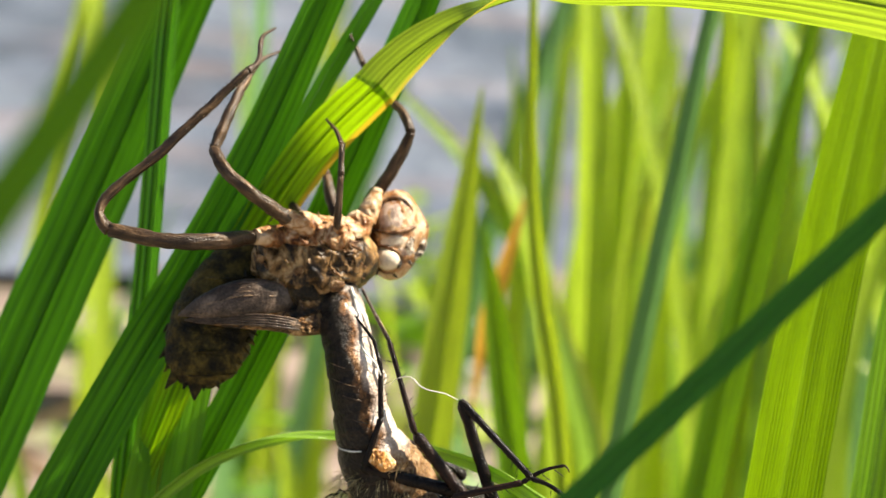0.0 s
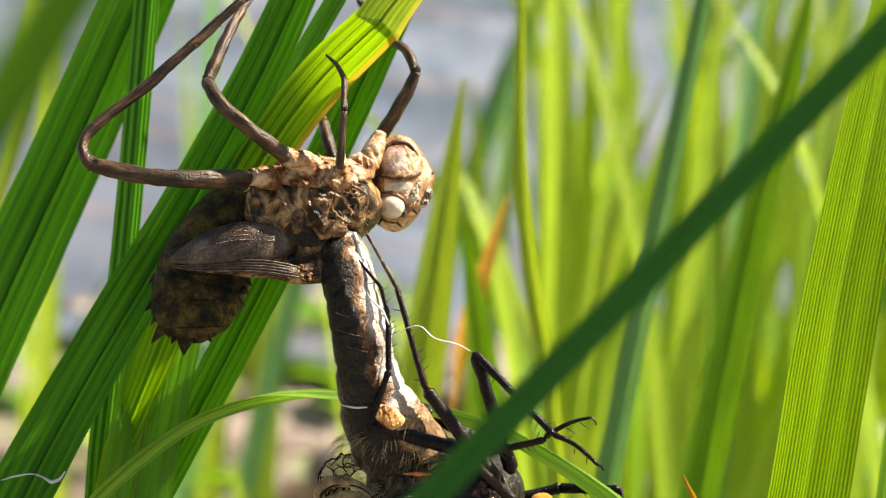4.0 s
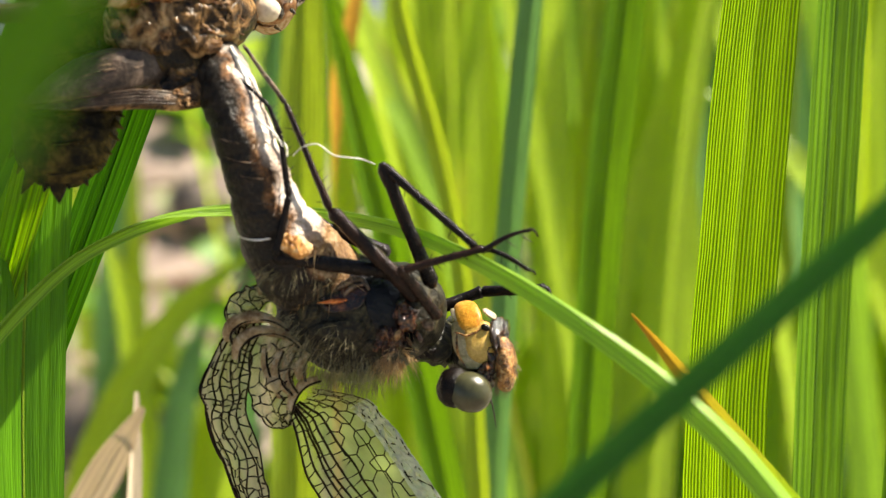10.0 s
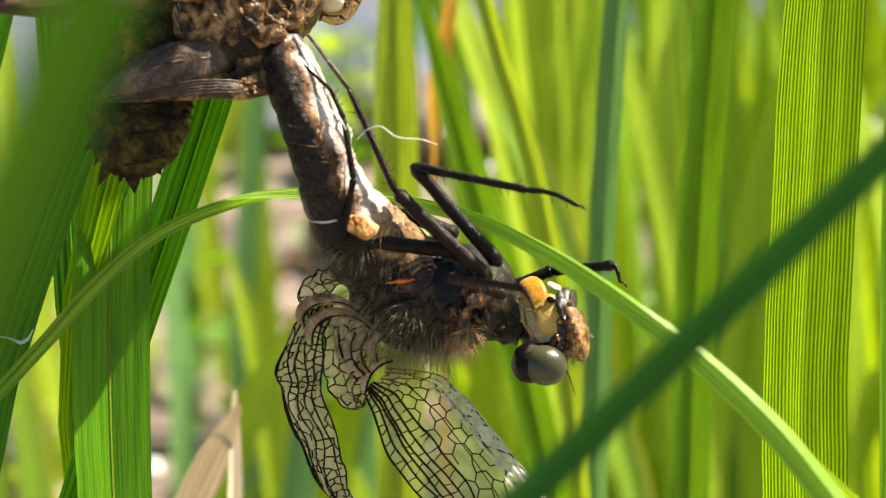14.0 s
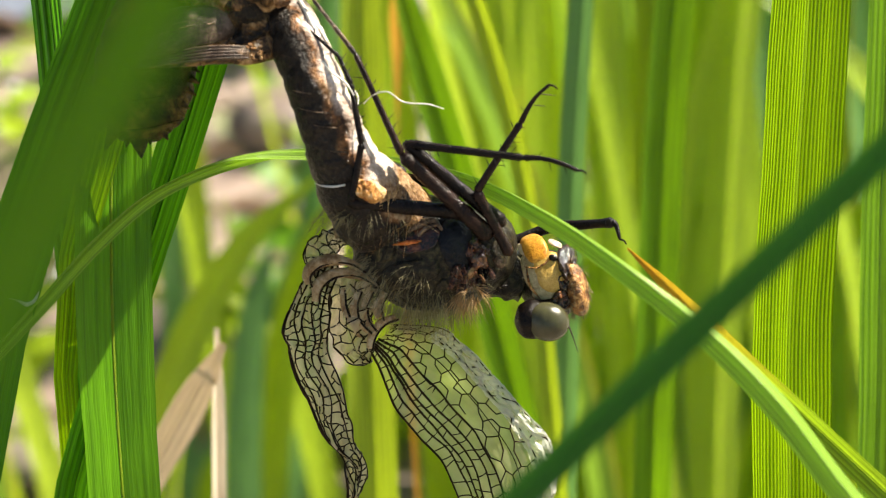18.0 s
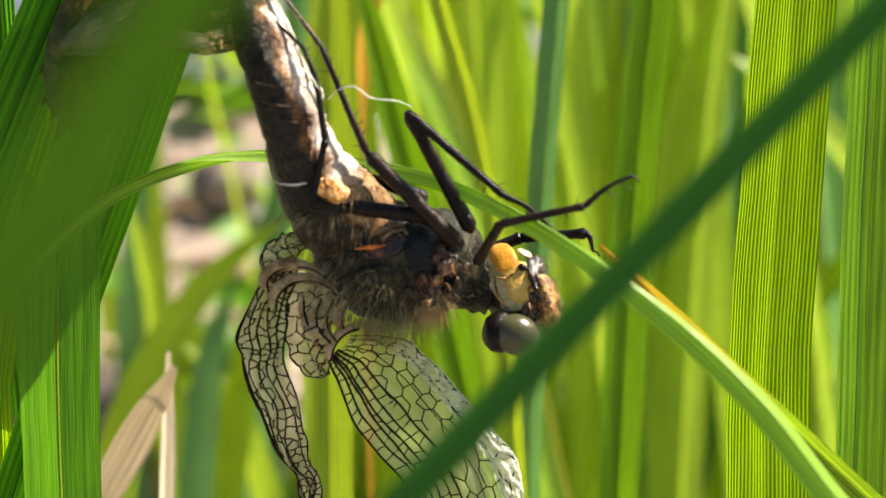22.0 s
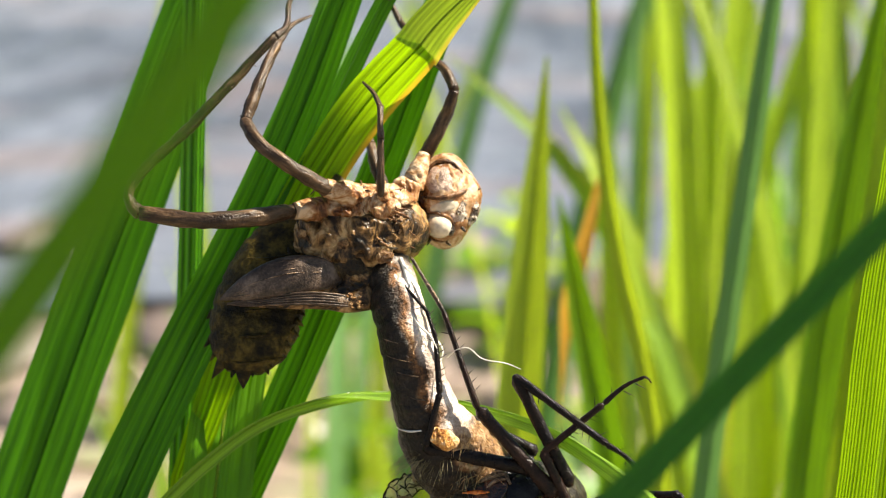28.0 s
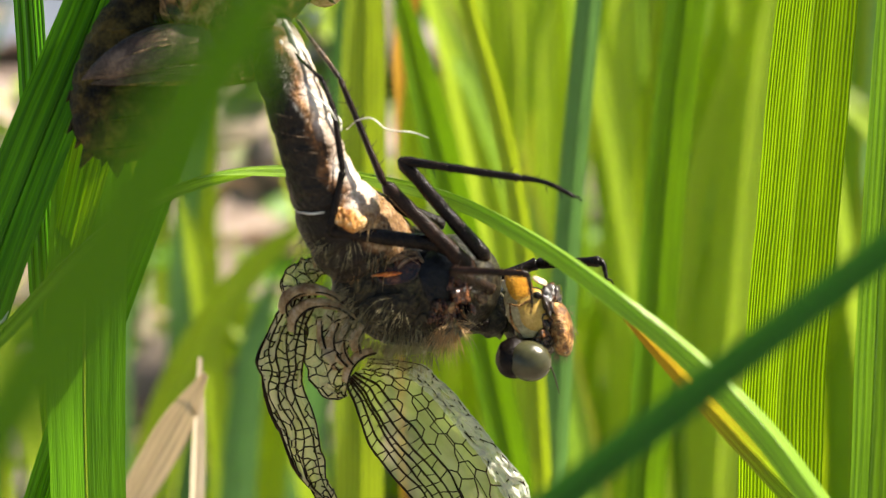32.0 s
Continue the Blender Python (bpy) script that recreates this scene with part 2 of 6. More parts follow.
HUSK_SPOT = shell("spotted_husk", ((0.36, (0.02, 0.014, 0.01)), (0.46, (0.22, 0.15, 0.10)), (0.55, (0.7, 0.58, 0.46)), (0.7, (0.88, 0.8, 0.7))), 2.2, 0.25, 5.0, 0.0004, 0.15)
HUSK_MASK = shell("husk_mask", ((0.28, (0.24, 0.16, 0.13)), (0.46, (0.48, 0.32, 0.24)), (0.66, (0.70, 0.52, 0.40))), 1.3, 0.35, 9.0, 0.0003, 0.12)
BLACK_LEG = shell("black_leg", ((0.3, (0.003, 0.002, 0.002)), (0.7, (0.014, 0.009, 0.007))), 1.2, 0.24, 8.0, 0.0002, gloss=0.16)
BROWN_LEG = shell("brown_leg", ((0.3, (0.007, 0.004, 0.003)), (0.7, (0.030, 0.014, 0.009))), 1.2, 0.26, 8.0, 0.0002, gloss=0.18)
BODY_DARK = shell("thorax_skin", ((0.3, (0.004, 0.004, 0.003)), (0.52, (0.018, 0.015, 0.009)), (0.75, (0.08, 0.066, 0.03))), 0.8, 0.32, 4.0, 0.0005, swirl=1.5, gloss=0.2)
BODY_BLUE = shell("blue_black_skin", ((0.3, (0.006, 0.006, 0.007)), (0.7, (0.020, 0.019, 0.021))), 0.7, 0.25, 5.0, 0.0003, gloss=0.2)
BODY_MAROON = shell("red_brown_skin", ((0.35, (0.010, 0.005, 0.004)), (0.58, (0.06, 0.020, 0.010)), (0.76, (0.26, 0.10, 0.04))), 1.2, 0.25, 5.0, 0.0004, coat=0.4)
BODY_GLINT = shell("orange_glint", ((0.35, (0.35, 0.06, 0.008)), (0.5, (0.8, 0.2, 0.02)), (0.66, (0.95, 0.42, 0.12))), 1.4, 0.15, 5.0, 0.0003, 0.15, 0.6)
FACE = shell("mouth_plate", ((0.25, (0.30, 0.16, 0.03)), (0.5, (0.56, 0.34, 0.08)), (0.75, (0.70, 0.46, 0.14))), 0.6, 0.3, 7.0, 0.0001, 0.15)
FACE_ORANGE = shell("orange_mouth_plate", ((0.25, (0.42, 0.15, 0.015)), (0.5, (0.72, 0.34, 0.04)), (0.75, (0.84, 0.50, 0.12))), 0.6, 0.28, 7.0, 0.0001, 0.15)
FRONS = shell("brow_skin", ((0.3, (0.03, 0.012, 0.005)), (0.5, (0.26, 0.11, 0.03)), (0.66, (0.62, 0.34, 0.12))), 1.3, 0.35, 5.0, 0.0004)
EYE = shell("compound_eye", ((0.3, (0.045, 0.043, 0.020)), (0.7, (0.085, 0.080, 0.040))), 0.4, 0.22, 30.0, 0.00003, 0.1, coat=0.3)
HAIR = shell("body_hair", ((0.3, (0.17, 0.14, 0.07)), (0.7, (0.46, 0.40, 0.22))), 0.5, 0.4, 3.0, 0.0001, 0.3)
TUFT = shell("straw_hair", ((0.3, (0.40, 0.22, 0.08)), (0.7, (0.85, 0.6, 0.3))), 0.5, 0.4, 3.0, 0.0001, 0.3)
BRISTLE = shell("bristle", ((0.3, (0.01, 0.007, 0.005)), (0.7, (0.05, 0.03, 0.02))), 0.5, 0.35, 3.0, 0.0001)
THREAD = shell("white_thread", ((0.3, (0.7, 0.66, 0.58)), (0.7, (0.92, 0.9, 0.84))), 0.5, 0.3, 3.0, 0.0001, 0.2)
LIP = shell("lip_skin", ((0.3, (0.006, 0.004, 0.003)), (0.55, (0.03, 0.013, 0.007)), (0.75, (0.20, 0.08, 0.03))), 1.4, 0.16, 5.0, 0.0003, coat=0.5)
PALE_SKIN = shell("pale_mouth_skin", ((0.3, (0.34, 0.27, 0.13)), (0.7, (0.66, 0.56, 0.34))), 0.9, 0.22, 5.0, 0.0002, 0.3, 0.4)
WING_FLESH = shell("soft_wing_base", ((0.3, (0.34, 0.20, 0.09)), (0.5, (0.62, 0.45, 0.24)), (0.7, (0.80, 0.68, 0.46))), 0.9, 0.3, 4.0, 0.0003, 0.5, 0.2)
VEIN = shell("wing_vein", ((0.3, (0.008, 0.004, 0.002)), (0.7, (0.030, 0.014, 0.006))), 0.5, 0.35, 3.0, 0.0001, gloss=0.12)


def leg_material():
    """The empty leg skin: dark brown with pale streaks along it."""
    m = Nodes("streaked_leg_skin")
    streak = m.noise(m.place((5, 0.30, 1), uv=True), 1.5, 3.0, 0.55)
    cloud, small = m.noise(m.place(), 0.35, 2.0), m.noise(m.place(), 5.0, 3.0)
    fac = m.math("ADD", m.math("MULTIPLY", streak, 0.6), m.math("ADD", m.math("MULTIPLY", cloud, 0.28), m.math("MULTIPLY", small, 0.12)))
    colour = m.ramp(fac, (0.40, (0.020, 0.011, 0.006)), (0.50, (0.050, 0.028, 0.014)), (0.60, (0.13, 0.075, 0.038)), (0.72, (0.46, 0.31, 0.18)))
    normal = m.bump(m.math("ADD", streak, m.math("MULTIPLY", small, 0.4)), 0.7, 0.0003)
    return m.done(m.node("ShaderNodeBsdfPrincipled", Base_Color=colour, Roughness=0.36, Normal=normal, Specular_IOR_Level=0.28))


STREAKED_LEG = leg_material()


def belly_material():
    """Segments: dark along the back, pale and orange along the belly, with fine folds across."""
    m = Nodes("abdomen_skin")
    uv = m.place(uv=True)
    split = m.node("ShaderNodeSeparateXYZ", Vector=uv)
    u, v = split.outputs["X"], split.outputs["Y"]
    at = m.place()
    big, small = m.noise(at, 0.8, 5.0, 0.65), m.noise(at, 4.0, 4.0)
    side = m.math("ABSOLUTE", m.math("SUBTRACT", u, 0.5))
    side = m.math("ADD", side, m.math("MULTIPLY", m.math("SINE", m.math("MULTIPLY", v, 2.856)), 0.018))
    side = m.math("ADD", side, m.math("MULTIPLY", m.math("SUBTRACT", big, 0.5), 0.05))
    patch = m.noise(m.place((1, 1, 0.6)), 0.7, 2.0, 0.4)
    dark = m.ramp(m.math("ADD", m.math("MULTIPLY", small, 0.6), m.math("MULTIPLY", big, 0.4)), (0.36, (0.008, 0.006, 0.004)), (0.54, (0.022, 0.016, 0.011)), (0.74, (0.085, 0.064, 0.045)))
    pale = m.ramp(m.math("ADD", m.math("MULTIPLY", small, 0.45), m.math("MULTIPLY", patch, 0.55)), (0.38, (0.38, 0.28, 0.22)), (0.48, (0.56, 0.45, 0.38)), (0.6, (0.80, 0.73, 0.67)))
    warm = m.ramp(m.math("ADD", m.math("MULTIPLY", small, 0.4), m.math("MULTIPLY", patch, 0.6)), (0.40, (0.05, 0.025, 0.012)), (0.52, (0.30, 0.13, 0.045)), (0.64, (0.66, 0.38, 0.18)))
    colour = m.mix(m.ramp(side, (0.255, 0.0), (0.30, 0.9)), dark, warm)
    colour = m.mix(m.ramp(m.math("ADD", side, m.math("MULTIPLY", m.math("SUBTRACT", patch, 0.5), 0.10)), (0.305, 0.0), (0.355, 1.0)), colour, pale)
    colour = m.mix(m.ramp(m.math("DIVIDE", m.math("ADD", v, m.math("MULTIPLY", big, 2.0)), 10.0), (0.32, 1.0), (0.52, 0.0)), colour, dark)
    tan = m.ramp(m.math("ADD", m.math("MULTIPLY", small, 0.5), m.math("MULTIPLY", big, 0.5)), (0.40, (0.06, 0.025, 0.01)), (0.5, (0.24, 0.125, 0.05)), (0.64, (0.52, 0.38, 0.23)))
    late = m.ramp(m.math("DIVIDE", m.math("ADD", v, m.math("MULTIPLY", big, 2.0)), 20.0), (0.72, 0.0), (0.80, 1.0))
    colour = m.mix(m.math("MULTIPLY", late, m.ramp(side, (0.27, 0.0), (0.30, 1.0))), colour, tan)
    folds = m.math("SINE", m.math("ADD", m.math("MULTIPLY", v, 6.0), m.math("MULTIPLY", big, 9.0)))
    normal = m.bump(m.math("ADD", m.math("MULTIPLY", folds, 0.25), small), 0.7, 0.0004)
    return m.done(m.node("ShaderNodeBsdfPrincipled", Base_Color=colour, Roughness=0.3, Normal=normal, Specular_IOR_Level=0.22))


def membrane_material(name, least, most, dense, tint=(0.88, 0.80, 0.40), wet=0.14):
    """Wing skin, still soft: yellowish, clear, with a wet gloss."""
    m = Nodes(name)
    at = m.place()
    normal = m.bump(m.noise(at, 1.6, 4.0), 0.5, 0.0004)
    clear = m.node("ShaderNodeBsdfTransparent", Color=(0.90, 0.91, 0.74))
    glow = m.node("ShaderNodeBsdfTranslucent", Color=tint, Normal=normal)
    gloss = m.node("ShaderNodeBsdfPrincipled", Base_Color=tuple(0.92 * c for c in tint), Roughness=wet, Normal=normal)
    a = m.node("ShaderNodeMixShader", Fac=m.ramp(m.noise(at, 0.4, 3.0), (0.35, least), (0.65, most)))
    m.put(a.inputs[1], clear.outputs[0]), m.put(a.inputs[2], glow.outputs[0])
    b = m.node("ShaderNodeMixShader", Fac=dense)
    m.put(b.inputs[1], a.outputs[0]), m.put(b.inputs[2], gloss.outputs[0])
    return m.done(b)


BELLY = belly_material()
MEMBRANE = membrane_material("wing_membrane", 0.26, 0.40, 0.12, (0.84, 0.80, 0.52))
MEMBRANE_SOFT = membrane_material("crumpled_membrane", 0.55, 0.75, 0.30, (0.88, 0.76, 0.52))
MEMBRANE_RIM = membrane_material("creased_membrane", 0.15, 0.3, 0.4, (0.88, 0.87, 0.80), 0.10)

# ---- shapes; all of them in the picture's millimetres ----


def thing(name, at, label, category, group=""):
    """An Empty at the thing's base, which carries its parts."""
    ob = new(name)
    ob.location = world(at)
    ob.empty_display_size = 0.002
    return tagged(ob, label, category, group)


def top_of(ob):
    while ob.parent:
        ob = ob.parent
    return ob


def part(name, bm, material, parent, label="", smooth=True, joint=None, within=None):
    """One mesh under a thing or a part. joint: the part's own turning point, for a part that moves; within: that of the part it sits on."""
    bmesh.ops.recalc_face_normals(bm, faces=bm.faces)
    home = world(joint or within) if joint or within else top_of(parent).location
    bm.transform(Matrix.Translation(-home) @ LAY)
    me = bpy.data.meshes.new(name)
    bm.to_mesh(me)
    bm.free()
    me.materials.append(material)
    for p in me.polygons:
        p.use_smooth = smooth
    ob = new(name, me)
    ob.parent = parent
    if joint:
        ob.location = home - top_of(parent).location
    return tagged(ob, label)


def curve_through(points, steps):
    """A smooth line through rows of numbers (place, width, ...), with evenly many steps from row to row."""
    rows = np.array(points, float)
    gaps = np.linalg.norm(np.diff(rows[:, :3], axis=0), axis=1) + 1e-6
    slope = np.diff(rows, axis=0) / gaps[:, None]
    tangents = np.vstack([slope[:1], (slope[:-1] * gaps[1:, None] + slope[1:] * gaps[:-1, None]) / (gaps[1:] + gaps[:-1])[:, None], slope[-1:]])
    out = []
    for i, h in enumerate(gaps):
        for k in range(steps):
            t = k / steps
            out.append((2 * t**3 - 3 * t**2 + 1) * rows[i] + (t**3 - 2 * t**2 + t) * h * tangents[i] + (3 * t**2 - 2 * t**3) * rows[i + 1] + (t**3 - t**2) * h * tangents[i + 1])
    return np.array(out + [rows[-1]])


def tube(bm, points, steps=4, sides=8, flat=1.0, lump=0.0, seed=0.0, up=(0, 1, 0), rings=0.0, ring_step=1.0, cap=True):
    """A tube along rows of x, y, z, radius. flat: its thickness across the picture's depth; lump: unevenness; rings: folds across."""
    rows = curve_through(points, steps)
    uvs = bm.loops.layers.uv.verify()
    centres, radii = rows[:, :3], rows[:, 3]
    along = np.gradient(centres, axis=0)
    along /= np.linalg.norm(along, axis=1)[:, None] + 1e-9
    length = np.r_[0, np.cumsum(np.linalg.norm(np.diff(centres, axis=0), axis=1))]
    loops = []
    for c, r, d, s in zip(centres, radii, along, length):
        side = np.cross(d, up)
        side /= np.linalg.norm(side) + 1e-9
        deep = np.cross(side, d)
        loop = []
        for k in range(sides):
            a = 2 * math.pi * k / sides
            q = c + r * (math.cos(a) * side + flat * math.sin(a) * deep)
            if lump:
                n = noise.noise(Vector(q) * 0.9 + Vector((seed, 0, 0))) + 0.5 * noise.noise(Vector(q) * 2.3)
                q = c + (q - c) * (1 + lump * n)
            if rings:
                q = c + (q - c) * (1 - rings * max(0.0, math.cos(2 * math.pi * s / ring_step)) ** 6)
            loop.append(bm.verts.new(q))
        loops.append(loop)
    for i in range(len(loops) - 1):
        for k in range(sides):
            f = bm.faces.new((loops[i][k], loops[i][(k + 1) % sides], loops[i + 1][(k + 1) % sides], loops[i + 1][k]))
            for l, (uu, ss) in zip(f.loops, ((k, i), (k + 1, i), (k + 1, i + 1), (k, i + 1))):
                l[uvs].uv = (uu / sides, length[ss])
    if cap:
        bm.faces.new(loops[0][::-1]), bm.faces.new(loops[-1])
    return bm


def blob(bm, centre, radii, turn=(0, 0, 0), lump=0.1, fine=0.0, seed=0.0, level=3, size=0.5):
    """A rounded body with uneven skin."""
    made = bmesh.ops.create_icosphere(bm, subdivisions=level, radius=1.0)["verts"]
    rot = Euler([radians(a) for a in turn]).to_matrix()
    for v in made:
        p = v.co.copy()
        q = Vector((p.x * radii[0], p.y * radii[1], p.z * radii[2]))
        n = noise.noise(q * size + Vector((seed, seed * 0.7, 0)))
        k = 1 + lump * n + fine * noise.noise(q * size * 4 + Vector((0, seed, 0)))
        v.co = Vector(centre) + rot @ (q * k)
    return bm


def spikes(bm, roots, reach, thick, sides=3, bow=0.25):
    """Hairs: rows of root and way; each a thin cone, bowed a little downwards."""
    for p, d in roots:
        p, d = Vector(p), Vector(d).normalized()
        l = reach * (0.55 + 0.9 * random.random())
        side = d.cross(Vector((0.3, 0.2, 1))).normalized()
        low = d.cross(side)
        tip = bm.verts.new(p + d * l + Vector((0, 0, -bow * l)))
        base = [bm.verts.new(p + thick * (math.cos(a) * side + math.sin(a) * low)) for a in (0, 2.1, 4.2)]
        mid = [bm.verts.new(p + d * l * 0.55 + Vector((0, 0, -bow * l * 0.25)) + 0.7 * thick * (math.cos(a) * side + math.sin(a) * low)) for a in (0, 2.1, 4.2)]
        for k in range(3):
            j = (k + 1) % 3
            bm.faces.new((base[k], base[j], mid[j], mid[k])), bm.faces.new((mid[k], mid[j], tip))
    return bm


def ridged(q):
    return 1 - 2 * abs(noise.noise(q))


def crust(bm, centre, radii, turn=(0, 0, 0), seed=0.0, level=5, rough=1.0):
    """A rounded body of folded, creased skin."""
    made = bmesh.ops.create_icosphere(bm, subdivisions=level, radius=1.0)["verts"]
    rot = Euler([radians(a) for a in turn]).to_matrix()
    for v in made:
        q = Vector((v.co.x * radii[0], v.co.y * radii[1], v.co.z * radii[2]))
        s = q + Vector((seed, seed * 0.7, seed * 0.3))
        k = 1 + rough * (0.14 * noise.noise(s * 0.45) + 0.08 * ridged(s * 0.8) + 0.05 * ridged(s * 1.7) + 0.025 * noise.noise(s * 4))
        v.co = Vector(centre) + rot @ (q * k)
    return bm


def blade_grid(points, fold, steps, ripple, seed):
    """The frame of a blade along rows of x, y, z, width, roll (degrees; 0 faces the camera), keeled along its midrib."""
    rows = curve_through(points, steps)
    centres, widths, rolls = rows[:, :3], rows[:, 3], np.radians(rows[:, 4])
    along = np.gradient(centres, axis=0)
    along /= np.linalg.norm(along, axis=1)[:, None] + 1e-9
    length = np.r_[0, np.cumsum(np.linalg.norm(np.diff(centres, axis=0), axis=1))]
    frames = []
    for c, w, r, d, s in zip(centres, widths, rolls, along, length):
        side = np.cross((0, -1, 0), d)
        side /= np.linalg.norm(side) + 1e-9
        if (side @ last < 0) if frames else side[0] < 0:
            side = -side
        last = side
        face = np.cross(side, d)
        if face[1] > 0:
            face = -face
        frames.append((c, w, math.cos(r) * side + math.sin(r) * face, math.cos(r) * face - math.sin(r) * side, s))

    def at(i, u):
        c, w, side, face, s = frames[i]
        lift = fold * w * (0.5 - abs(u) * 2) + ripple * w * math.sin(u * 19 + seed) + 0.03 * w * noise.noise(Vector((s * 0.12, u * 3, seed)))
        edge = 1 + 0.02 * noise.noise(Vector((s * 0.4, seed, 3)))
        return c + side * w * u * edge - face * lift

    return at, length, widths


def blade_half(grid, length, u0, u1, across):
    bm = bmesh.new()
    uvs = bm.loops.layers.uv.new("uv")
    cols = [u0 + (u1 - u0) * k / across for k in range(across + 1)]
    rows = [[bm.verts.new(grid(i, u)) for u in cols] for i in range(len(length))]
    for i in range(len(rows) - 1):
        for k in range(across):
            f = bm.faces.new((rows[i][k], rows[i][k + 1], rows[i + 1][k + 1], rows[i + 1][k]))
            for l, (kk, ii) in zip(f.loops, ((k, i), (k + 1, i), (k + 1, i + 1), (k, i + 1))):
                l[uvs].uv = (cols[kk] + 0.5, length[ii])
    return bm


def rooted(points, drift=0.0, bare=0.75):
    """Adds the way down to the ground below the first row of a blade, whose rows run upwards."""
    x, y, z, w, r = points[0]
    drop = (340 - 0.4067 * y + 0.9135 * z) * 0.99
    down = lambda f: (x + drift * f, y + 0.4067 * drop * f, z - 0.9135 * drop * f, w * (1 - (1 - bare) * f), r)
    return [down(1.0), down(0.6), down(0.25), *points]


def grass_blade(name, points, material, label, root=True, drift=0.0, group="", fold=0.18, across=4, steps=7, ripple=0.0, rib=True, home=None, rib_material=None):
    """A blade: its two halves and the midrib between them."""
    rows = rooted(points, drift) if root else points
    ob = thing(name, home or rows[0][:3], label, "grass", group)
    grid, length, widths = blade_grid(rows, fold, steps, ripple, rows[0][0])
    for u0, u1 in ((-0.5, -0.001), (0.001, 0.5)):
        part("half_blade", blade_half(grid, length, u0, u1, across), material, ob)
    if rib:
        bm = bmesh.new()
        line = [(*grid(i, 0.0), max(0.03, 0.022 * widths[i])) for i in range(len(length))]
        tube(bm, line, 1, 6, 0.8, cap=False)
        part("midrib", bm, rib_material or material, ob)
    return ob

# ---- the ground and the water ----


def ground_material():
    m = Nodes("wet_bank")
    at = m.place((0.001, 0.001, 0.001))
    big, small = m.noise(at, 6.0, 6.0, 0.65), m.noise(at, 60.0, 4.0)
    colour = m.ramp(m.math("ADD", m.math("MULTIPLY", big, 0.7), m.math("MULTIPLY", small, 0.3)), (0.36, (0.06, 0.047, 0.038)), (0.5, (0.22, 0.16, 0.135)), (0.62, (0.40, 0.31, 0.27)))
    green = m.ramp(m.noise(at, 9.0, 3.0), (0.52, 0.0), (0.62, 0.7))
    colour = m.mix(green, colour, (0.16, 0.22, 0.07))
    return m.done(m.node("ShaderNodeBsdfPrincipled", Base_Color=colour, Roughness=0.55, Normal=m.bump(small, 0.8, 0.004)))


def water_material():
    m = Nodes("shallow_water")
    at = m.place((0.001, 0.001, 0.001))
    ripple = m.node("ShaderNodeTexWave", Vector=at, Scale=3.0, Distortion=7.0, Detail=3.0)
    normal = m.bump(m.math("ADD", m.math("MULTIPLY", ripple.outputs["Fac"], 0.6), m.noise(at, 25.0, 3.0)), 0.8, 0.012)
    colour = m.ramp(m.noise(at, 3.0, 4.0), (0.40, (0.056, 0.064, 0.084)), (0.60, (0.145, 0.16, 0.20)))
    mud = m.ramp(m.noise(m.place((0.0009, 0.0022, 0.001)), 3.6, 4.0), (0.50, 0.0), (0.66, 0.6))
    colour = m.mix(mud, colour, (0.19, 0.135, 0.125))
    return m.done(m.node("ShaderNodeBsdfPrincipled", Base_Color=colour, Roughness=0.3, IOR=1.33, Normal=normal))


def sheet(name, x0, x1, y0, y1, z, n, material, amp, kind_label):
    bm = bmesh.new()
    xs = [math.copysign(abs(s) ** 3, s) for s in np.linspace(-1, 1, n)]
    grid = [[bm.verts.new(((x0 + x1) / 2 + (x1 - x0) / 2 * a, (y0 + y1) / 2 + (y1 - y0) / 2 * b, z)) for a in xs] for b in xs]
    for row in grid:
        for v in row:
            if abs(v.co.x) < 3 and abs(v.co.y) < 3:
                v.co.z += amp * (noise.noise(v.co * 9) + 0.5 * noise.noise(v.co * 25))
    for i in range(n - 1):
        for k in range(n - 1):
            bm.faces.new((grid[i][k], grid[i][k + 1], grid[i + 1][k + 1], grid[i + 1][k]))
    me = bpy.data.meshes.new(name)
    bm.to_mesh(me)
    bm.free()
    me.materials.append(material)
    for p in me.polygons:
        p.use_smooth = True
    return tagged(new(name, me), kind_label, name, kind="structure")


sheet("ground", -900, 900, -900, 900, -0.004, 120, ground_material(), 0.02, "wet brown bank of mud and stones with moss")
bm = bmesh.new()
shore = [(-400, 0.95), (-6, 0.92), (-2, 0.8), (-1, 0.95), (-0.5, 0.85), (-0.2, 0.92), (0.1, 0.84), (0.5, 0.98), (1, 0.85), (3, 0.95), (400, 0.95)]
front = [bm.verts.new((x, y, 0.014)) for x, y in shore]
rear = [bm.verts.new((x, 890, 0.014)) for x, y in shore]
for k in range(len(shore) - 1):
    bm.faces.new((front[k], front[k + 1], rear[k + 1], rear[k]))
me = bpy.data.meshes.new("water")
bm.to_mesh(me)
bm.free()
me.materials.append(water_material())
tagged(new("water", me), "grey rippled shallow water beyond the bank", "water", kind="structure")

STONE = shell("bank_stone", ((0.3, (0.12, 0.085, 0.072)), (0.5, (0.20, 0.15, 0.13)), (0.7, (0.34, 0.28, 0.25))), 0.02, 0.5, 0.2, 0.004)
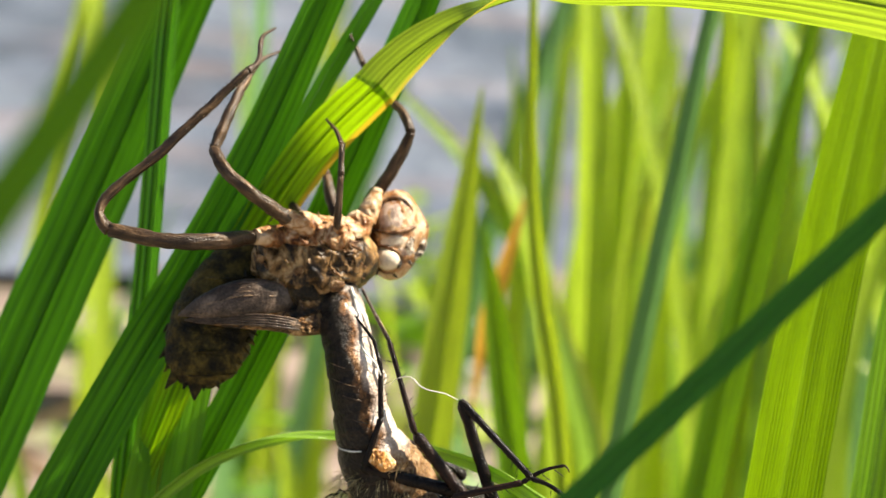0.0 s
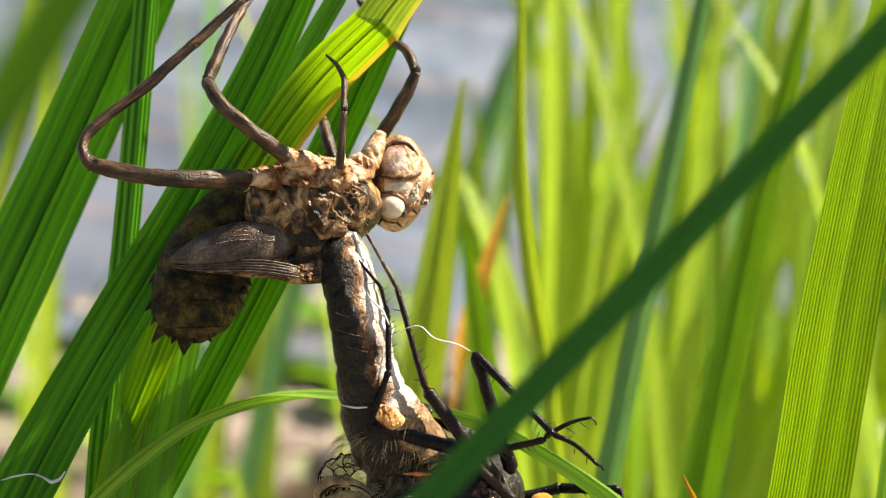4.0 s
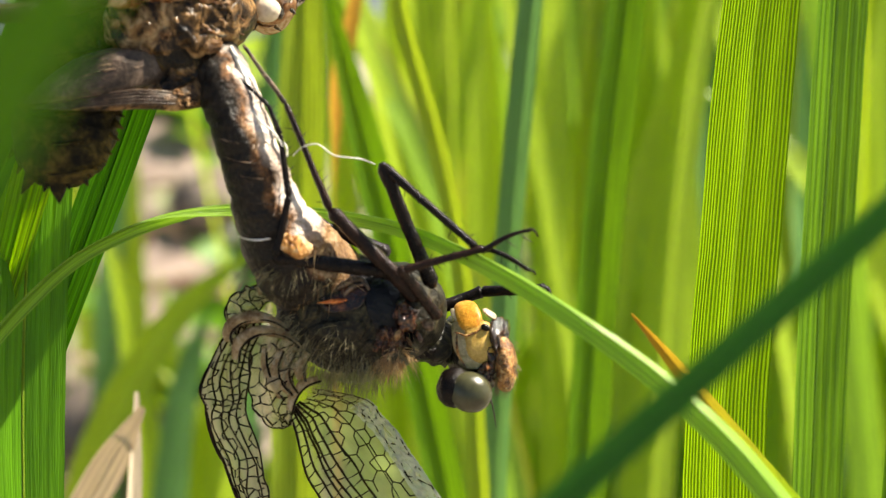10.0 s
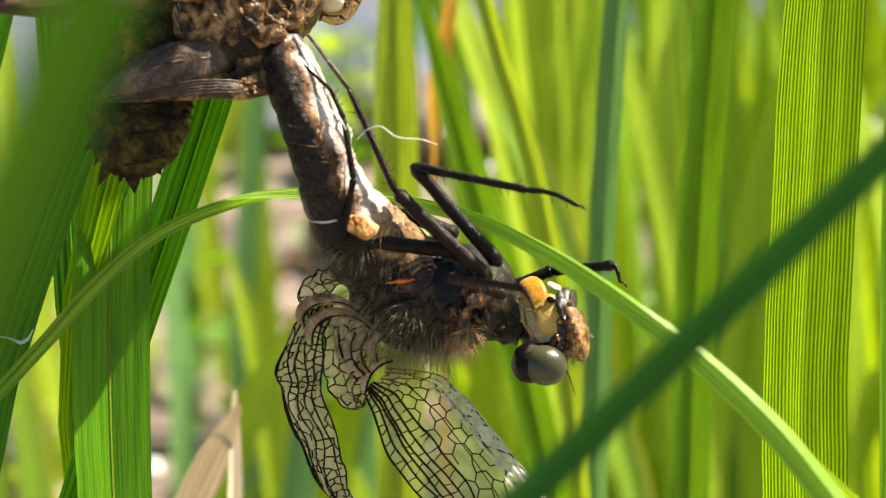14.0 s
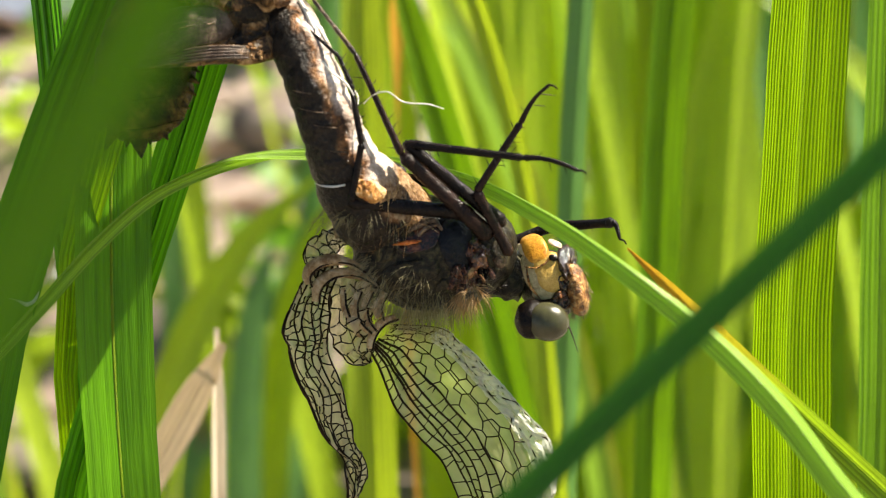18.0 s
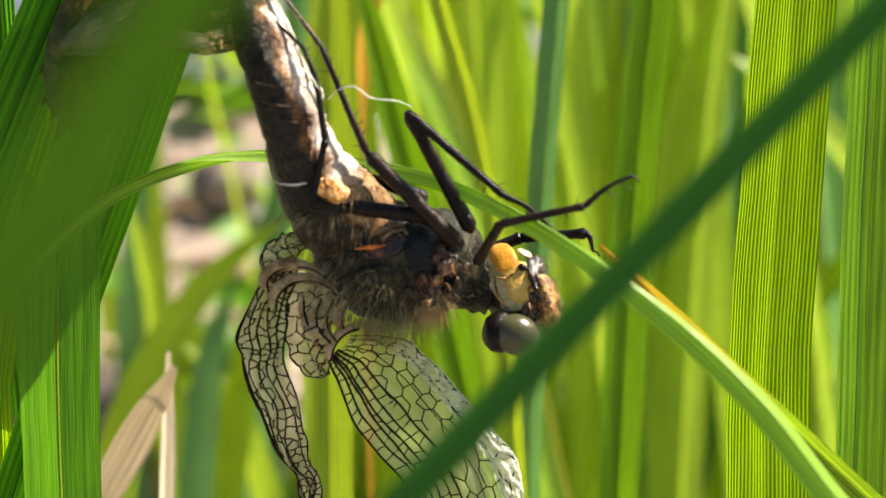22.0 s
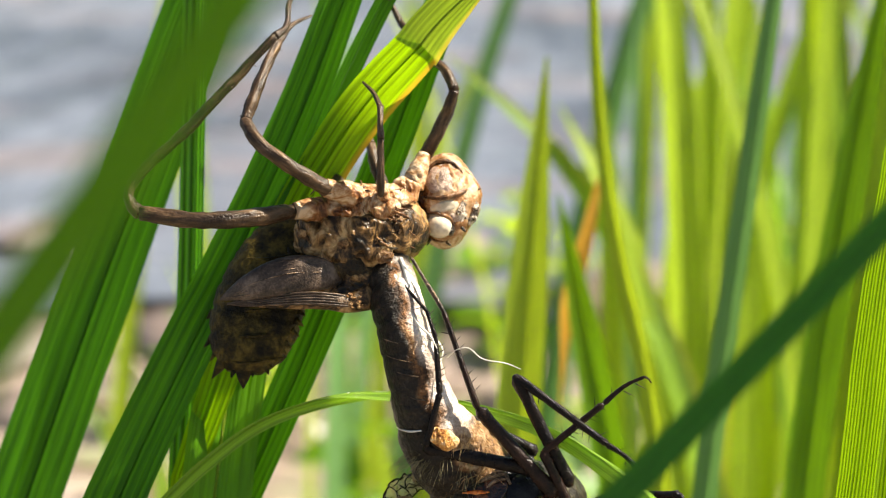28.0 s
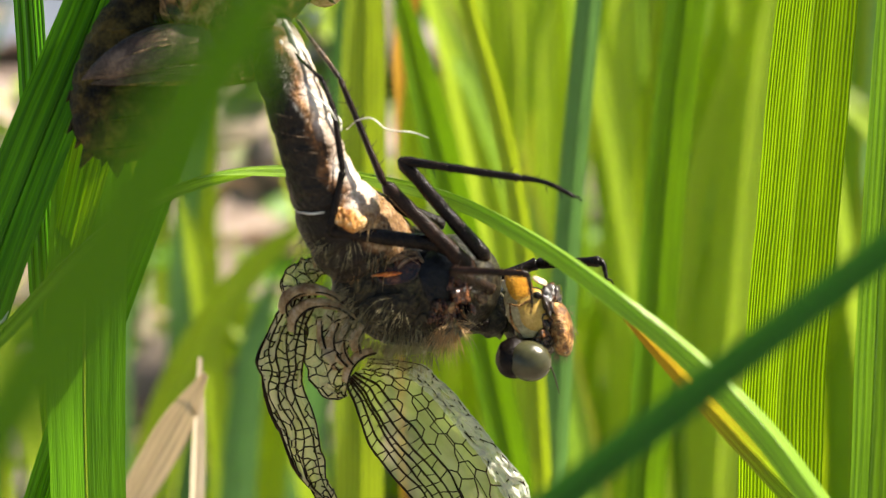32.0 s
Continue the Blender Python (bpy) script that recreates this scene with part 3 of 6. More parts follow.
for k in range(46):
    bm = bmesh.new()
    r = random.uniform(0.012, 0.05)
    blob(bm, (0, 0, 0), (1.3 * r, r, 0.55 * r), (0, 0, random.uniform(0, 180)), 0.3, 0.1, k * 1.7, 2, 0.9 / r)
    me = bpy.data.meshes.new("stone")
    bm.to_mesh(me)
    bm.free()
    me.materials.append(STONE)
    for p in me.polygons:
        p.use_smooth = True
    ob = new("stone", me)
    ob.location = (random.uniform(-0.55, 0.6), random.uniform(0.32, 1.0), 0.012)
    tagged(ob, "rounded pinkish grey stone lying on the bank", "stone", "stones on the bank")

# ---- the grass round the dragonfly ----
SHEATHED = grass_blade("grass_blade", [(-19.2, 7.5, -16.0, 4.4, 5), (-14.9, 8, -5, 4.1, 5), (-10.0, 8.2, 6, 3.8, 5), (-6.6, 8.5, 14.7, 3.5, 8), (-3.0, 9, 26, 3.1, 10), (1.5, 10, 40, 2.4, 12), (8, 11, 58, 0.3, 14)], LEAF_DEEP, "broad deep green grass blade that the empty larval skin clings to", drift=-40, fold=0.2, across=6)
bm = bmesh.new()
tube(bm, [(-20.2, 6.95, -14.2, 0.03), (-19.2, 7.25, -13.8, 0.07), (-18.3, 7.6, -13.6, 0.06), (-17.4, 7.35, -13.8, 0.08), (-16.9, 7.2, -14.0, 0.13), (-16.4, 7.05, -13.8, 0.12), (-16.0, 6.9, -13.2, 0.04)], 6, 7, lump=0.2)
part("ligule", bm, THREAD, SHEATHED, "small white collar where blade and sheath meet")
grass_blade("grass_blade", [(-9.5, 10, 2, 1.6, -30), (-4.6, 9.6, 15.1, 1.6, -30), (-2.8, 10, 19.6, 1.5, -30), (0.4, 10.5, 26.8, 1.3, -30), (5, 12, 38, 0.2, -30)], LEAF_DEEP, "narrow dark green grass blade behind the broad one", drift=-30, fold=0.3)
ARCH_BLADE = grass_blade("grass_blade", [(-11.6, 9.4, -3, 2.6, -20), (-9.3, 9.0, 1.6, 3.1, -24), (-6.0, 8.7, 8.6, 3.5, -26), (-1.9, 8.2, 14.9, 3.6, -24), (2.4, 6.0, 18.8, 3.3, -12)], LEAF_STALK, "bright yellow-green grass blade arching over, one edge yellowed", drift=-14, fold=0.10, across=6, steps=9, home=(-5.0, 8.6, 10.0))
grass_blade("grass_blade", [(-15.0, 13, -12, 2.2, 20), (-15.2, 13, 3.5, 2.2, 20), (-15.6, 13, 15, 2.2, 20), (-16.0, 13, 26, 2.2, 20), (-16.8, 14, 45, 1.8, 20), (-17, 14, 70, 0.2, 20)], LEAF_DARK, "upright dark green grass blade with pale ribs", drift=6, fold=0.25, ripple=0.02, across=8)
grass_blade("grass_blade", [(-30.5, 18, -20, 6.0, 0), (-26.0, 18, -4, 6.0, 0), (-21.6, 18, 10, 5.8, 0), (-16.2, 18, 28, 5.4, 0), (-11, 19, 45, 4, 0), (-5, 20, 66, 0.3, 0)], LEAF_DEEP, "broad green grass blade leaning over", drift=-36, fold=0.15, across=6)
grass_blade("grass_blade", [(-12.4, 11, -27, 4.8, -24), (-12.1, 11, -14, 5.1, -24), (-11.2, 11, -3, 4.9, -24), (-9.6, 11.5, 8, 3.2, -24), (-8, 12, 14, 0.3, -24)], LEAF_PLAIN, "green grass leaf with a bright midrib", drift=2, fold=0.16, rib_material=LEAF_GLOW, across=6)
grass_blade("grass_blade", [(-16.0, 13, -27, 2.4, 0), (-11.4, 13, -15, 2.7, 0), (-5.9, 13, -1, 3.0, 0), (-2.2, 13, 9, 3.0, 0), (1.0, 13, 18.4, 2.9, 0), (3.9, 14, 28, 2.6, 0), (9, 15, 45, 0.3, 0)], LEAF_DEEP, "deep green grass blade behind the empty skin", drift=-24, fold=0.2)
grass_blade("grass_blade", [(-25, 10, -34, 4, 20), (-21.5, 10, -22, 3.8, 20), (-17.5, 10.5, -12, 2.4, 20), (-14.5, 11, -4, 0.3, 20)], LEAF_DEEP, "short dark green grass blade", drift=-20, fold=0.2)
CREST = (2.4, 6.0, 18.8)
grid, length, widths = blade_grid([(1.95, 6.2, 18.5, 3.35, -14), (2.4, 5.95, 18.8, 3.3, -12), (8.0, 2.4, 20.8, 2.9, 30), (12.6, -1.4, 20.7, 2.8, 74), (16.6, -5.0, 19.4, 3.2, 114), (23.8, -10, 16.7, 4.3, 128), (31.5, -15, 12.5, 5.0, 132), (42, -20, 5, 4.4, 134), (53, -25, -6, 0.3, 134)], 0.10, 9, 0.0, -11.6)
ARCH_CREST = part("blade_crest", blade_half(grid, length, -0.5, -0.012, 6), LEAF_ARCH, ARCH_BLADE, "arching upper part of the blade", joint=CREST)
bm = bmesh.new()
tube(bm, [(*grid(i, 0.0), max(0.03, 0.022 * widths[i])) for i in range(len(length))], 1, 6, 0.8, cap=False)
for name, bm in (("half_blade", blade_half(grid, length, 0.012, 0.5, 6)), ("midrib", bm)):
    bm.transform(Matrix.Translation(-world(CREST)) @ LAY)
    me = bpy.data.meshes.new(name)
    bm.to_mesh(me)
    bm.free()
    me.materials.append(LEAF_ARCH)
    for p in me.polygons:
        p.use_smooth = True
    new(name, me).parent = ARCH_CREST
ARC_BLADE = grass_blade("grass_blade", [(-26.5, 4, -23.0, 0.95, -36), (-22, 5, -20.0, 1.0, -36), (-15.7, 7, -14.1, 1.08, -38), (-12.2, 7.5, -10.6, 1.1, -40), (-8.4, 8, -7.7, 1.1, -44), (-3.8, 8.2, -6.0, 1.1, -54), (1.3, 8, -5.6, 1.1, -112), (7.0, 7.0, -6.4, 1.15, -120), (11.4, 5.0, -7.6, 1.2, -130), (15.6, 1.0, -9.8, 1.25, -142), (20.4, -4, -13.4, 1.3, -152), (24.6, -5, -17.1, 1.45, -158), (27.9, -6, -20.8, 1.6, -164), (31.0, -7, -25.4, 1.6, -168), (36, -8, -32, 1.3, -170), (44, -8, -46, 0.2, -170)], LEAF_SPRING, "thin light green grass blade arching behind the dragonfly", drift=-60, fold=0.5, home=(1.3, 8, -5.6))
grass_blade("grass_blade", [(32.7, 13, -31.6, 6.3, -20), (33.1, 13, -21.1, 6.4, -20), (34.4, 13, -7.7, 6.4, -20), (35.6, 13, 3.8, 6.2, -20), (36.9, 13, 13.4, 5.8, -20), (39.6, 13, 32.6, 4.1, -20), (42.5, 13, 57.5, 0.3, -20)], LEAF_RIB, "broad sunlit yellow-green grass blade with fine ribs", drift=-6, fold=0.05, ripple=0.012, across=10, rib=False)
grass_blade("grass_blade", [(41, 21, -33, 4.6, -25), (42.4, 21, -10, 4.8, -25), (44, 21, 10, 4.5, -25), (47, 22, 40, 0.3, -25)], LEAF_MID, "green grass blade beside the broad sunlit one", drift=-4, fold=0.15)
grass_blade("grass_blade", [(45.5, 15, -33, 3.6, 10), (47.5, 15, -14, 3.8, 10), (50, 15, 6, 3.5, 10), (55, 16, 34, 0.3, 10)], LEAF_MID, "green grass blade leaning outwards", drift=-14, fold=0.15)
TIP_BLADE = grass_blade("grass_blade", [(24.6, 1.0, -8.9, 0.12, 10), (25.7, 1.0, -11.1, 0.6, 10), (27.3, 1.0, -14.4, 1.0, 10), (30.0, 1.2, -20.0, 1.3, 10), (35, 2, -30, 1.5, 10), (60, 20, -90, 2.0, 10), (80, 90, -200, 2.2, 10), (85, 140, -305, 2.2, 10)], LEAF_TIP, "grass blade with a withered orange tip", root=False, fold=0.2, home=(24.6, 1.0, -8.9))
grass_blade("dry_straw", [(-25, 66, -46, 3.2, 5), (-17.1, 56, -34.6, 3.1, 5), (-12, 48, -27, 2.9, 5), (-8.6, 42, -21.9, 0.6, 5)], LEAF_DRY, "pale dry straw leaning among the grass", drift=-60, fold=0.1)
grass_blade("dry_straw", [(-10.5, 46, -36, 1.5, -42), (-10.0, 46, -28, 1.4, -42), (-9.6, 46, -21, 0.4, -42)], LEAF_DRY, "upright thin dry straw", drift=-2, fold=0.3)

# ---- blades that stand farther back ----
BACK = "grass behind the dragonfly"
grass_blade("grass_blade", [(20.5, 60, -33, 1.9, 15), (18.6, 60, -7.6, 1.9, 15), (16.8, 60, 1.5, 1.8, 15), (14.5, 60, 10.5, 1.7, 15), (12.8, 60, 20, 1.5, 15), (11, 60, 40, 0.9, 15), (9, 60, 62, 0.2, 15)], LEAF_LIT, "slender bright green grass stem", group=BACK)
grass_blade("grass_blade", [(22, 62, -33, 2.6, 20), (24.2, 62, -7, 2.6, 20), (27, 62, 17, 2.4, 20), (30, 62, 42, 1.6, 20), (32, 62, 60, 0.2, 20)], LEAF_PALE, "bluish green grass blade", group=BACK)
grass_blade("grass_blade", [(31.5, 70, -40, 4.0, 0), (34, 70, -10, 4.2, 0), (38, 70, 20, 3.6, 0), (43, 70, 50, 0.3, 0)], LEAF_MID, "tall green grass blade", group=BACK)
grass_blade("grass_blade", [(2.5, 75, -42, 5.0, 0), (3.5, 75, -12, 5.0, 0), (4.5, 75, 12, 4.0, 0), (5.5, 76, 34, 0.3, 0)], LEAF_LIT, "bright green grass blade in the sun", group=BACK)
grass_blade("grass_blade", [(20, 85, -46, 4.0, 0), (15.5, 85, -20, 4.0, 0), (10, 86, 5, 3.2, 0), (6.5, 87, 20, 0.3, 0)], LEAF_MID, "green grass blade leaning inwards", group=BACK)
grass_blade("grass_blade", [(7.0, 90, -30, 0.7, -30), (7.5, 90, 0.7, 0.8, -30), (8.0, 90, 7.9, 2.2, -30), (9.7, 90, 15.4, 2.0, -30), (11.5, 90, 24, 0.3, -30)], LEAF_ORANGE, "withered orange grass blade", group=BACK)
MEADOW = "tall green grass blade standing near the water"


def meadow_blade(x, y, h, w, lean, roll, material, low=-0.32):
    """A blade of the meadow behind, from below the view up to the height h, drooping a little at its tip."""
    # gaps through which the bank shows
    if 0.08 < (x - 8) / (100 + y) < 0.36 and int(40 * x) % 4 == 0:
        return
    z = low * (100 + y)
    rows = [(x, y, z, w, roll), (x + 0.3 * lean, y, z + 0.35 * (h - z), w, roll), (x + 0.8 * lean, y + 1, z + 0.65 * (h - z), w * 0.9, roll), (x + 1.6 * lean, y + 2, z + 0.88 * (h - z), w * 0.6, roll), (x + 2.4 * lean, y + 3, h, 0.3, roll)]
    grass_blade("grass_blade", rows, material, MEADOW, drift=random.gauss(0, 15), group=BACK, fold=random.uniform(0.05, 0.25), across=2, steps=4, rib=False)


meadow = random.Random(21)
# mostly the lit leaf copies, so the meadow's sunlight is partly painted
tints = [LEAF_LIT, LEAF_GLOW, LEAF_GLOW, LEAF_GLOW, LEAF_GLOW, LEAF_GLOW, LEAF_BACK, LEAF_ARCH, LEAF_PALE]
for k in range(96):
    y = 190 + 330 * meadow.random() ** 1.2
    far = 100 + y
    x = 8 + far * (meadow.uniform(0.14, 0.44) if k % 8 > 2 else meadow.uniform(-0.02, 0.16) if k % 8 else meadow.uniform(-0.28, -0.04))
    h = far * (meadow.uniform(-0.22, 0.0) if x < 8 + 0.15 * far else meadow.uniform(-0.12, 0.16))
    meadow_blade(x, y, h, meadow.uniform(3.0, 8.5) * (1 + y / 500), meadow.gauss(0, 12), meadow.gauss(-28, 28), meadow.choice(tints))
# the tall ones against the water
for k in range(126):
    y = 170 + 330 * meadow.random()
    far = 100 + y
    x = 8 + far * (meadow.uniform(0.11, 0.40) if k % 4 else meadow.uniform(-0.01, 0.14))
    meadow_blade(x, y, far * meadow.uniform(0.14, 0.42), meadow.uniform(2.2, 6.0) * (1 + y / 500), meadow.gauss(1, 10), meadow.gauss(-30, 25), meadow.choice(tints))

# a clump of soft yellow-green leaves against the water
for k in range(18):
    y = 180 + 150 * meadow.random()
    far = 100 + y
    x = far * (0.02 + 0.016 * k + meadow.uniform(-0.008, 0.008)) + 8
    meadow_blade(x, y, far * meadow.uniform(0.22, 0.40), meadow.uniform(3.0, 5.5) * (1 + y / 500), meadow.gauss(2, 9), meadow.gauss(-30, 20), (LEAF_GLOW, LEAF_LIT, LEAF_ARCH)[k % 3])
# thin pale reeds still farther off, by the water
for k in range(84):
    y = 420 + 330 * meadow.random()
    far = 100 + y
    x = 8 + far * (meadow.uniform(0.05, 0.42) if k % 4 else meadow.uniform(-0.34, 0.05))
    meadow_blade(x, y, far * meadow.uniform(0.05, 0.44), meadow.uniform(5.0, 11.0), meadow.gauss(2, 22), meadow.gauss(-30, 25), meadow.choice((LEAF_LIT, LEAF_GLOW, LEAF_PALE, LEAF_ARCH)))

# low weeds and dead leaves on the bank, and white pebbles added as sun glints
FROM_WORLD = LAY.inverted()


def on_bank(x, y, z):
    """A place of the bank, in metres, as the layout's millimetres."""
    return tuple(FROM_WORLD @ Vector((x, y, z)))


def weed_leaf():
    """An ovate leaf, 20 mm long, keeled and curved down towards its tip."""
    bm = bmesh.new()
    uvs = bm.loops.layers.uv.new("uv")
    rows = []
    for i in range(7):
        t = i / 6
        w = 0.0058 * math.sin(math.pi * min(1.0, 0.06 + 0.94 * t)) ** 0.7
        rows.append([bm.verts.new((u * w, 0.02 * t, 0.004 * math.sin(2.2 * t) - 0.003 * t + 0.0016 * abs(u))) for u in (-1, -0.5, 0, 0.5, 1)])
    for i in range(6):
        for k in range(4):
            f = bm.faces.new((rows[i][k], rows[i][k + 1], rows[i + 1][k + 1], rows[i + 1][k]))
            for l, (a, b) in zip(f.loops, ((k, i), (k + 1, i), (k + 1, i + 1), (k, i + 1))):
                l[uvs].uv = (a / 4, b * 3.3)
    me = bpy.data.meshes.new("leaf")
    bm.to_mesh(me)
    bm.free()
    for p in me.polygons:
        p.use_smooth = True
    return me


weed_meshes = []
for material in (LEAF_WEED, LEAF_GLOW, LEAF_MID):
    me = weed_leaf()
    me.materials.append(material)
    weed_meshes.append(me)
for k in range(46):
    x, y = meadow.uniform(-0.24, 0.34), meadow.uniform(0.40, 0.92)
    plant = tagged(new("weed"), "low bank weed with small oval green leaves", "weed", "weeds on the bank")
    plant.location = (x, y, 0.004)
    me, tall = meadow.choice(weed_meshes), meadow.uniform(0.03, 0.09)
    bm = bmesh.new()
    tube(bm, [(0, 0, 0, 0.0009), (0.004, 0.002, tall * 0.5, 0.0008), (0.002, 0.004, tall, 0.0005)], 4, 6)
    stalk = bpy.data.meshes.new("stalk")
    bm.to_mesh(stalk)
    bm.free()
    stalk.materials.append(LEAF_BACK)
    new("stalk", stalk).parent = plant
    for j in range(meadow.randrange(6, 11)):
        ob = new("leaf", me)
        ob.parent = plant
        f = 0.25 + 0.75 * meadow.random()
        ob.location = (0.003, 0.003 * f, tall * f)
        ob.rotation_euler = (meadow.uniform(-0.5, 0.7), meadow.uniform(-0.4, 0.4), meadow.uniform(0, 6.28))
        ob.scale = (meadow.uniform(0.8, 1.9),) * 3
for k in range(84):
    x, y, a = meadow.uniform(-0.28, 0.36), meadow.uniform(0.38, 0.90), meadow.uniform(-0.7, 0.7)
    reach, w, roll = meadow.uniform(0.02, 0.07), meadow.uniform(3, 9), meadow.uniform(-70, -20)
    line = [(x + reach * math.cos(a) * f, y + reach * math.sin(a) * f, 0.016 + 0.01 * math.sin(3 * f + k)) for f in (-1, -0.3, 0.4, 1)]
    rows = [(*on_bank(*p), w * g, roll) for p, g in zip(line, (0.3, 1, 0.9, 0.1))]
    grass_blade("dead_leaf", rows, LEAF_DRY if k % 3 == 0 else LEAF_LITTER, "dead pinkish brown leaf strip lying on the bank", root=False, group="dead leaves on the bank", across=2, steps=3, rib=False)
# added white pebbles, which blur into bright spots like glints of the sun
GLINT_PEBBLE = shell("glint_pebble", ((0.3, (0.62, 0.58, 0.55)), (0.7, (0.86, 0.84, 0.82))), 0.2, 0.18, 1.0, 0.0006, coat=0.5)
for k in range(40):
    bm = bmesh.new()
    r = meadow.uniform(0.002, 0.005)
    blob(bm, (0, 0, 0), (1.2 * r, r, 0.8 * r), (0, 0, 40 * k), 0.15, 0.05, k * 1.3, 2, 0.9 / r)
    me = bpy.data.meshes.new("pebble")
    bm.to_mesh(me)
    bm.free()
    me.materials.append(GLINT_PEBBLE)
    for p in me.polygons:
        p.use_smooth = True
    ob = new("pebble", me)
    ob.location = (meadow.uniform(-0.22, 0.32), meadow.uniform(0.42, 0.88), 0.018)
    tagged(ob, "small glossy white pebble added on the bank as a sun glint", "pebble", "pebbles on the bank")

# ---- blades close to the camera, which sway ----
FRONT_BLADE = grass_blade("grass_blade", [(-112, 40, -351, 1.5, 0), (-98, 5, -225, 1.5, 0), (-54.7, -31.2, -100, 1.36, -15), (2.2, -36, -31.9, 1.44, -15), (17.5, -36, -13.7, 1.4, -15), (33.6, -36.8, 5.4, 1.28, -15), (65.6, -39.2, 44.3, 0.32, -15)], LEAF_NEAR_SHADED, "grass blade close to the lens, its shade put into the dark green", root=False, group="swaying blades close by", home=(17.5, -36, -13.7))
SIDE_BLADE = grass_blade("grass_blade", [(-92, 0, -364, 2.2, -10), (-66, -40, -180, 2.0, -20), (-24.4, -65.6, -47.2, 1.56, -28), (-4.6, -69.6, -17.7, 1.52, -28), (4.0, -70.5, -4.5, 1.40, -28), (7.6, -71.0, 0.7, 1.28, -28), (11.2, -71.6, 6.1, 1.15, -28), (15.2, -72.1, 12.3, 0.92, -28), (19.4, -72.6, 18.7, 0.14, -28)], LEAF_FRONT, "broad green grass blade close to the lens", root=False, group="swaying blades close by", home=(4.05, -70.5, -4.54))
I_ROWS = [
    (0, -2.68, 2.34, -1.2), (0.5, -2.51, 2.78, -7.3), (1, -2.3, 3.5, -7.8), (1.5, -2.24, 2.93, -8.0), (2, -2.19, 2.44, -6.6),
    (2.5, -2.08, 2.1, -5.0), (4.5, -5.82, 4.6, 1.7), (5, 0.37, -0.34, -2.8), (5.5, 0.33, -0.29, -1.6), (6, 0, 0, 0.0),
    (6.5, 0.3, -0.29, -3.4), (7, 1.09, -1.16, -6.8), (7.5, 0.44, -0.4, -2.4), (8, 1.05, -1.25, -10.1), (8.5, -0.86, 0.93, -7.1),
    (9, 0.41, -0.58, -14.9), (9.5, 0.45, -0.53, -10.0), (10, 0.6, -0.71, -9.8), (10.5, 0.54, -0.52, -3.8), (11, 0.45, -0.52, -7.2),
    (11.5, 0.44, -0.53, -10.7), (12, 0.62, -0.63, -6.7), (12.5, 0.91, -1.04, -8.7), (13, 0.26, -0.37, -11.8), (13.5, 0.9, -0.95, -6.6),
    (14, 0.66, -0.82, -8.9), (14.5, 1.35, -1.56, -9.9), (16.5, 0.23, -0.26, -8.6), (17, 0.43, -0.48, -8.8), (18, -0.52, 0.47, -9.1),
    (19, 0.01, -0.01, -7.6), (20, -0.15, 0.15, -8.1), (21, -0.08, 0.08, -6.0), (21.5, -1.13, 1.09, -4.1), (22, -2.29, 1.82, -6.0),
    (22.5, -1.23, 1.29, -6.3), (23, -1.68, 1.77, -7.5), (23.5, -0.78, 0.78, -7.0), (24, 0.62, -0.63, -5.7), (24.5, 0.07, -0.08, -8.0),
    (25, 1.87, -2.42, -8.8), (26, 1.73, -1.88, -7.4), (26.5, 0.4, -0.47, -9.4), (28.5, -2.06, 1.77, -0.7), (29, -1.61, 1.73, -7.1),
    (29.5, 0.14, -0.16, -9.0), (30, 0.04, -0.06, -7.8), (30.5, 1.43, -1.47, -5.8), (31, -3.01, 2.54, -0.2), (31.5, 1.29, -1.25, -4.2),
    (32, 0.33, -0.45, -13.4),
]
J_ROWS = [
    (0, -3.6, 1.85, 4.3), (0.5, -4.68, 2.05, 0.3), (1, -4.62, 1.83, 5.2), (1.5, -4.44, 1.62, 4.1), (2, -3.1, 1.7, 3.3),
    (2.5, -3.79, 1.15, 1.7), (4.5, -0.8, 0.72, 10.7), (5, -0.09, 0.57, 12.1), (6, -2.26, 1.06, 10.2), (7, -2.83, 1.11, 7.6),
    (7.5, -2.81, 1.02, 1.1), (8, -3.05, 0.53, 4.4), (8.5, -4.4, 0.78, 6.9), (9, -2.72, 0.37, 3.9), (9.5, -2.4, 0.43, 3.8),
    (10, -1.04, 0.09, 3.3), (10.5, -0.82, -0.32, 7.7), (11.5, 0.6, -0.44, 4.0), (12.5, 1.61, -0.51, 3.7), (13.5, 1.63, -0.41, 7.4),
    (14.5, 3.5, -0.53, 7.7), (16.5, -1.72, -0.13, -1.1), (17.5, -2.28, 0.05, 0.2), (18, -2.44, 0.02, 1.6), (19.5, -3.04, -0.08, -1.6),
    (21.5, 1.1, -1.13, -1.6), (23, -1.41, -0.34, -1.3), (24, 0.93, -0.63, 0.6), (24.5, 1.04, -0.43, 1.6), (25, 5.15, -2.5, -3.0),
    (25.5, 8.91, -4.01, -1.0), (26, 7.51, -2.19, -2.2), (26.5, 5.23, -1.39, -1.3), (28.5, 1.27, 0.05, -0.5), (29, 1.15, -0.09, 1.3),
    (29.5, 2.5, -0.66, -1.5), (30, 7.48, -2.27, 4.1), (30.5, 7.03, -1.97, -1.1), (31, 4.52, -1.91, 0.5), (31.5, 1.88, -1.83, 0.1),
    (32, 0.75, -1.17, 0.3),
]

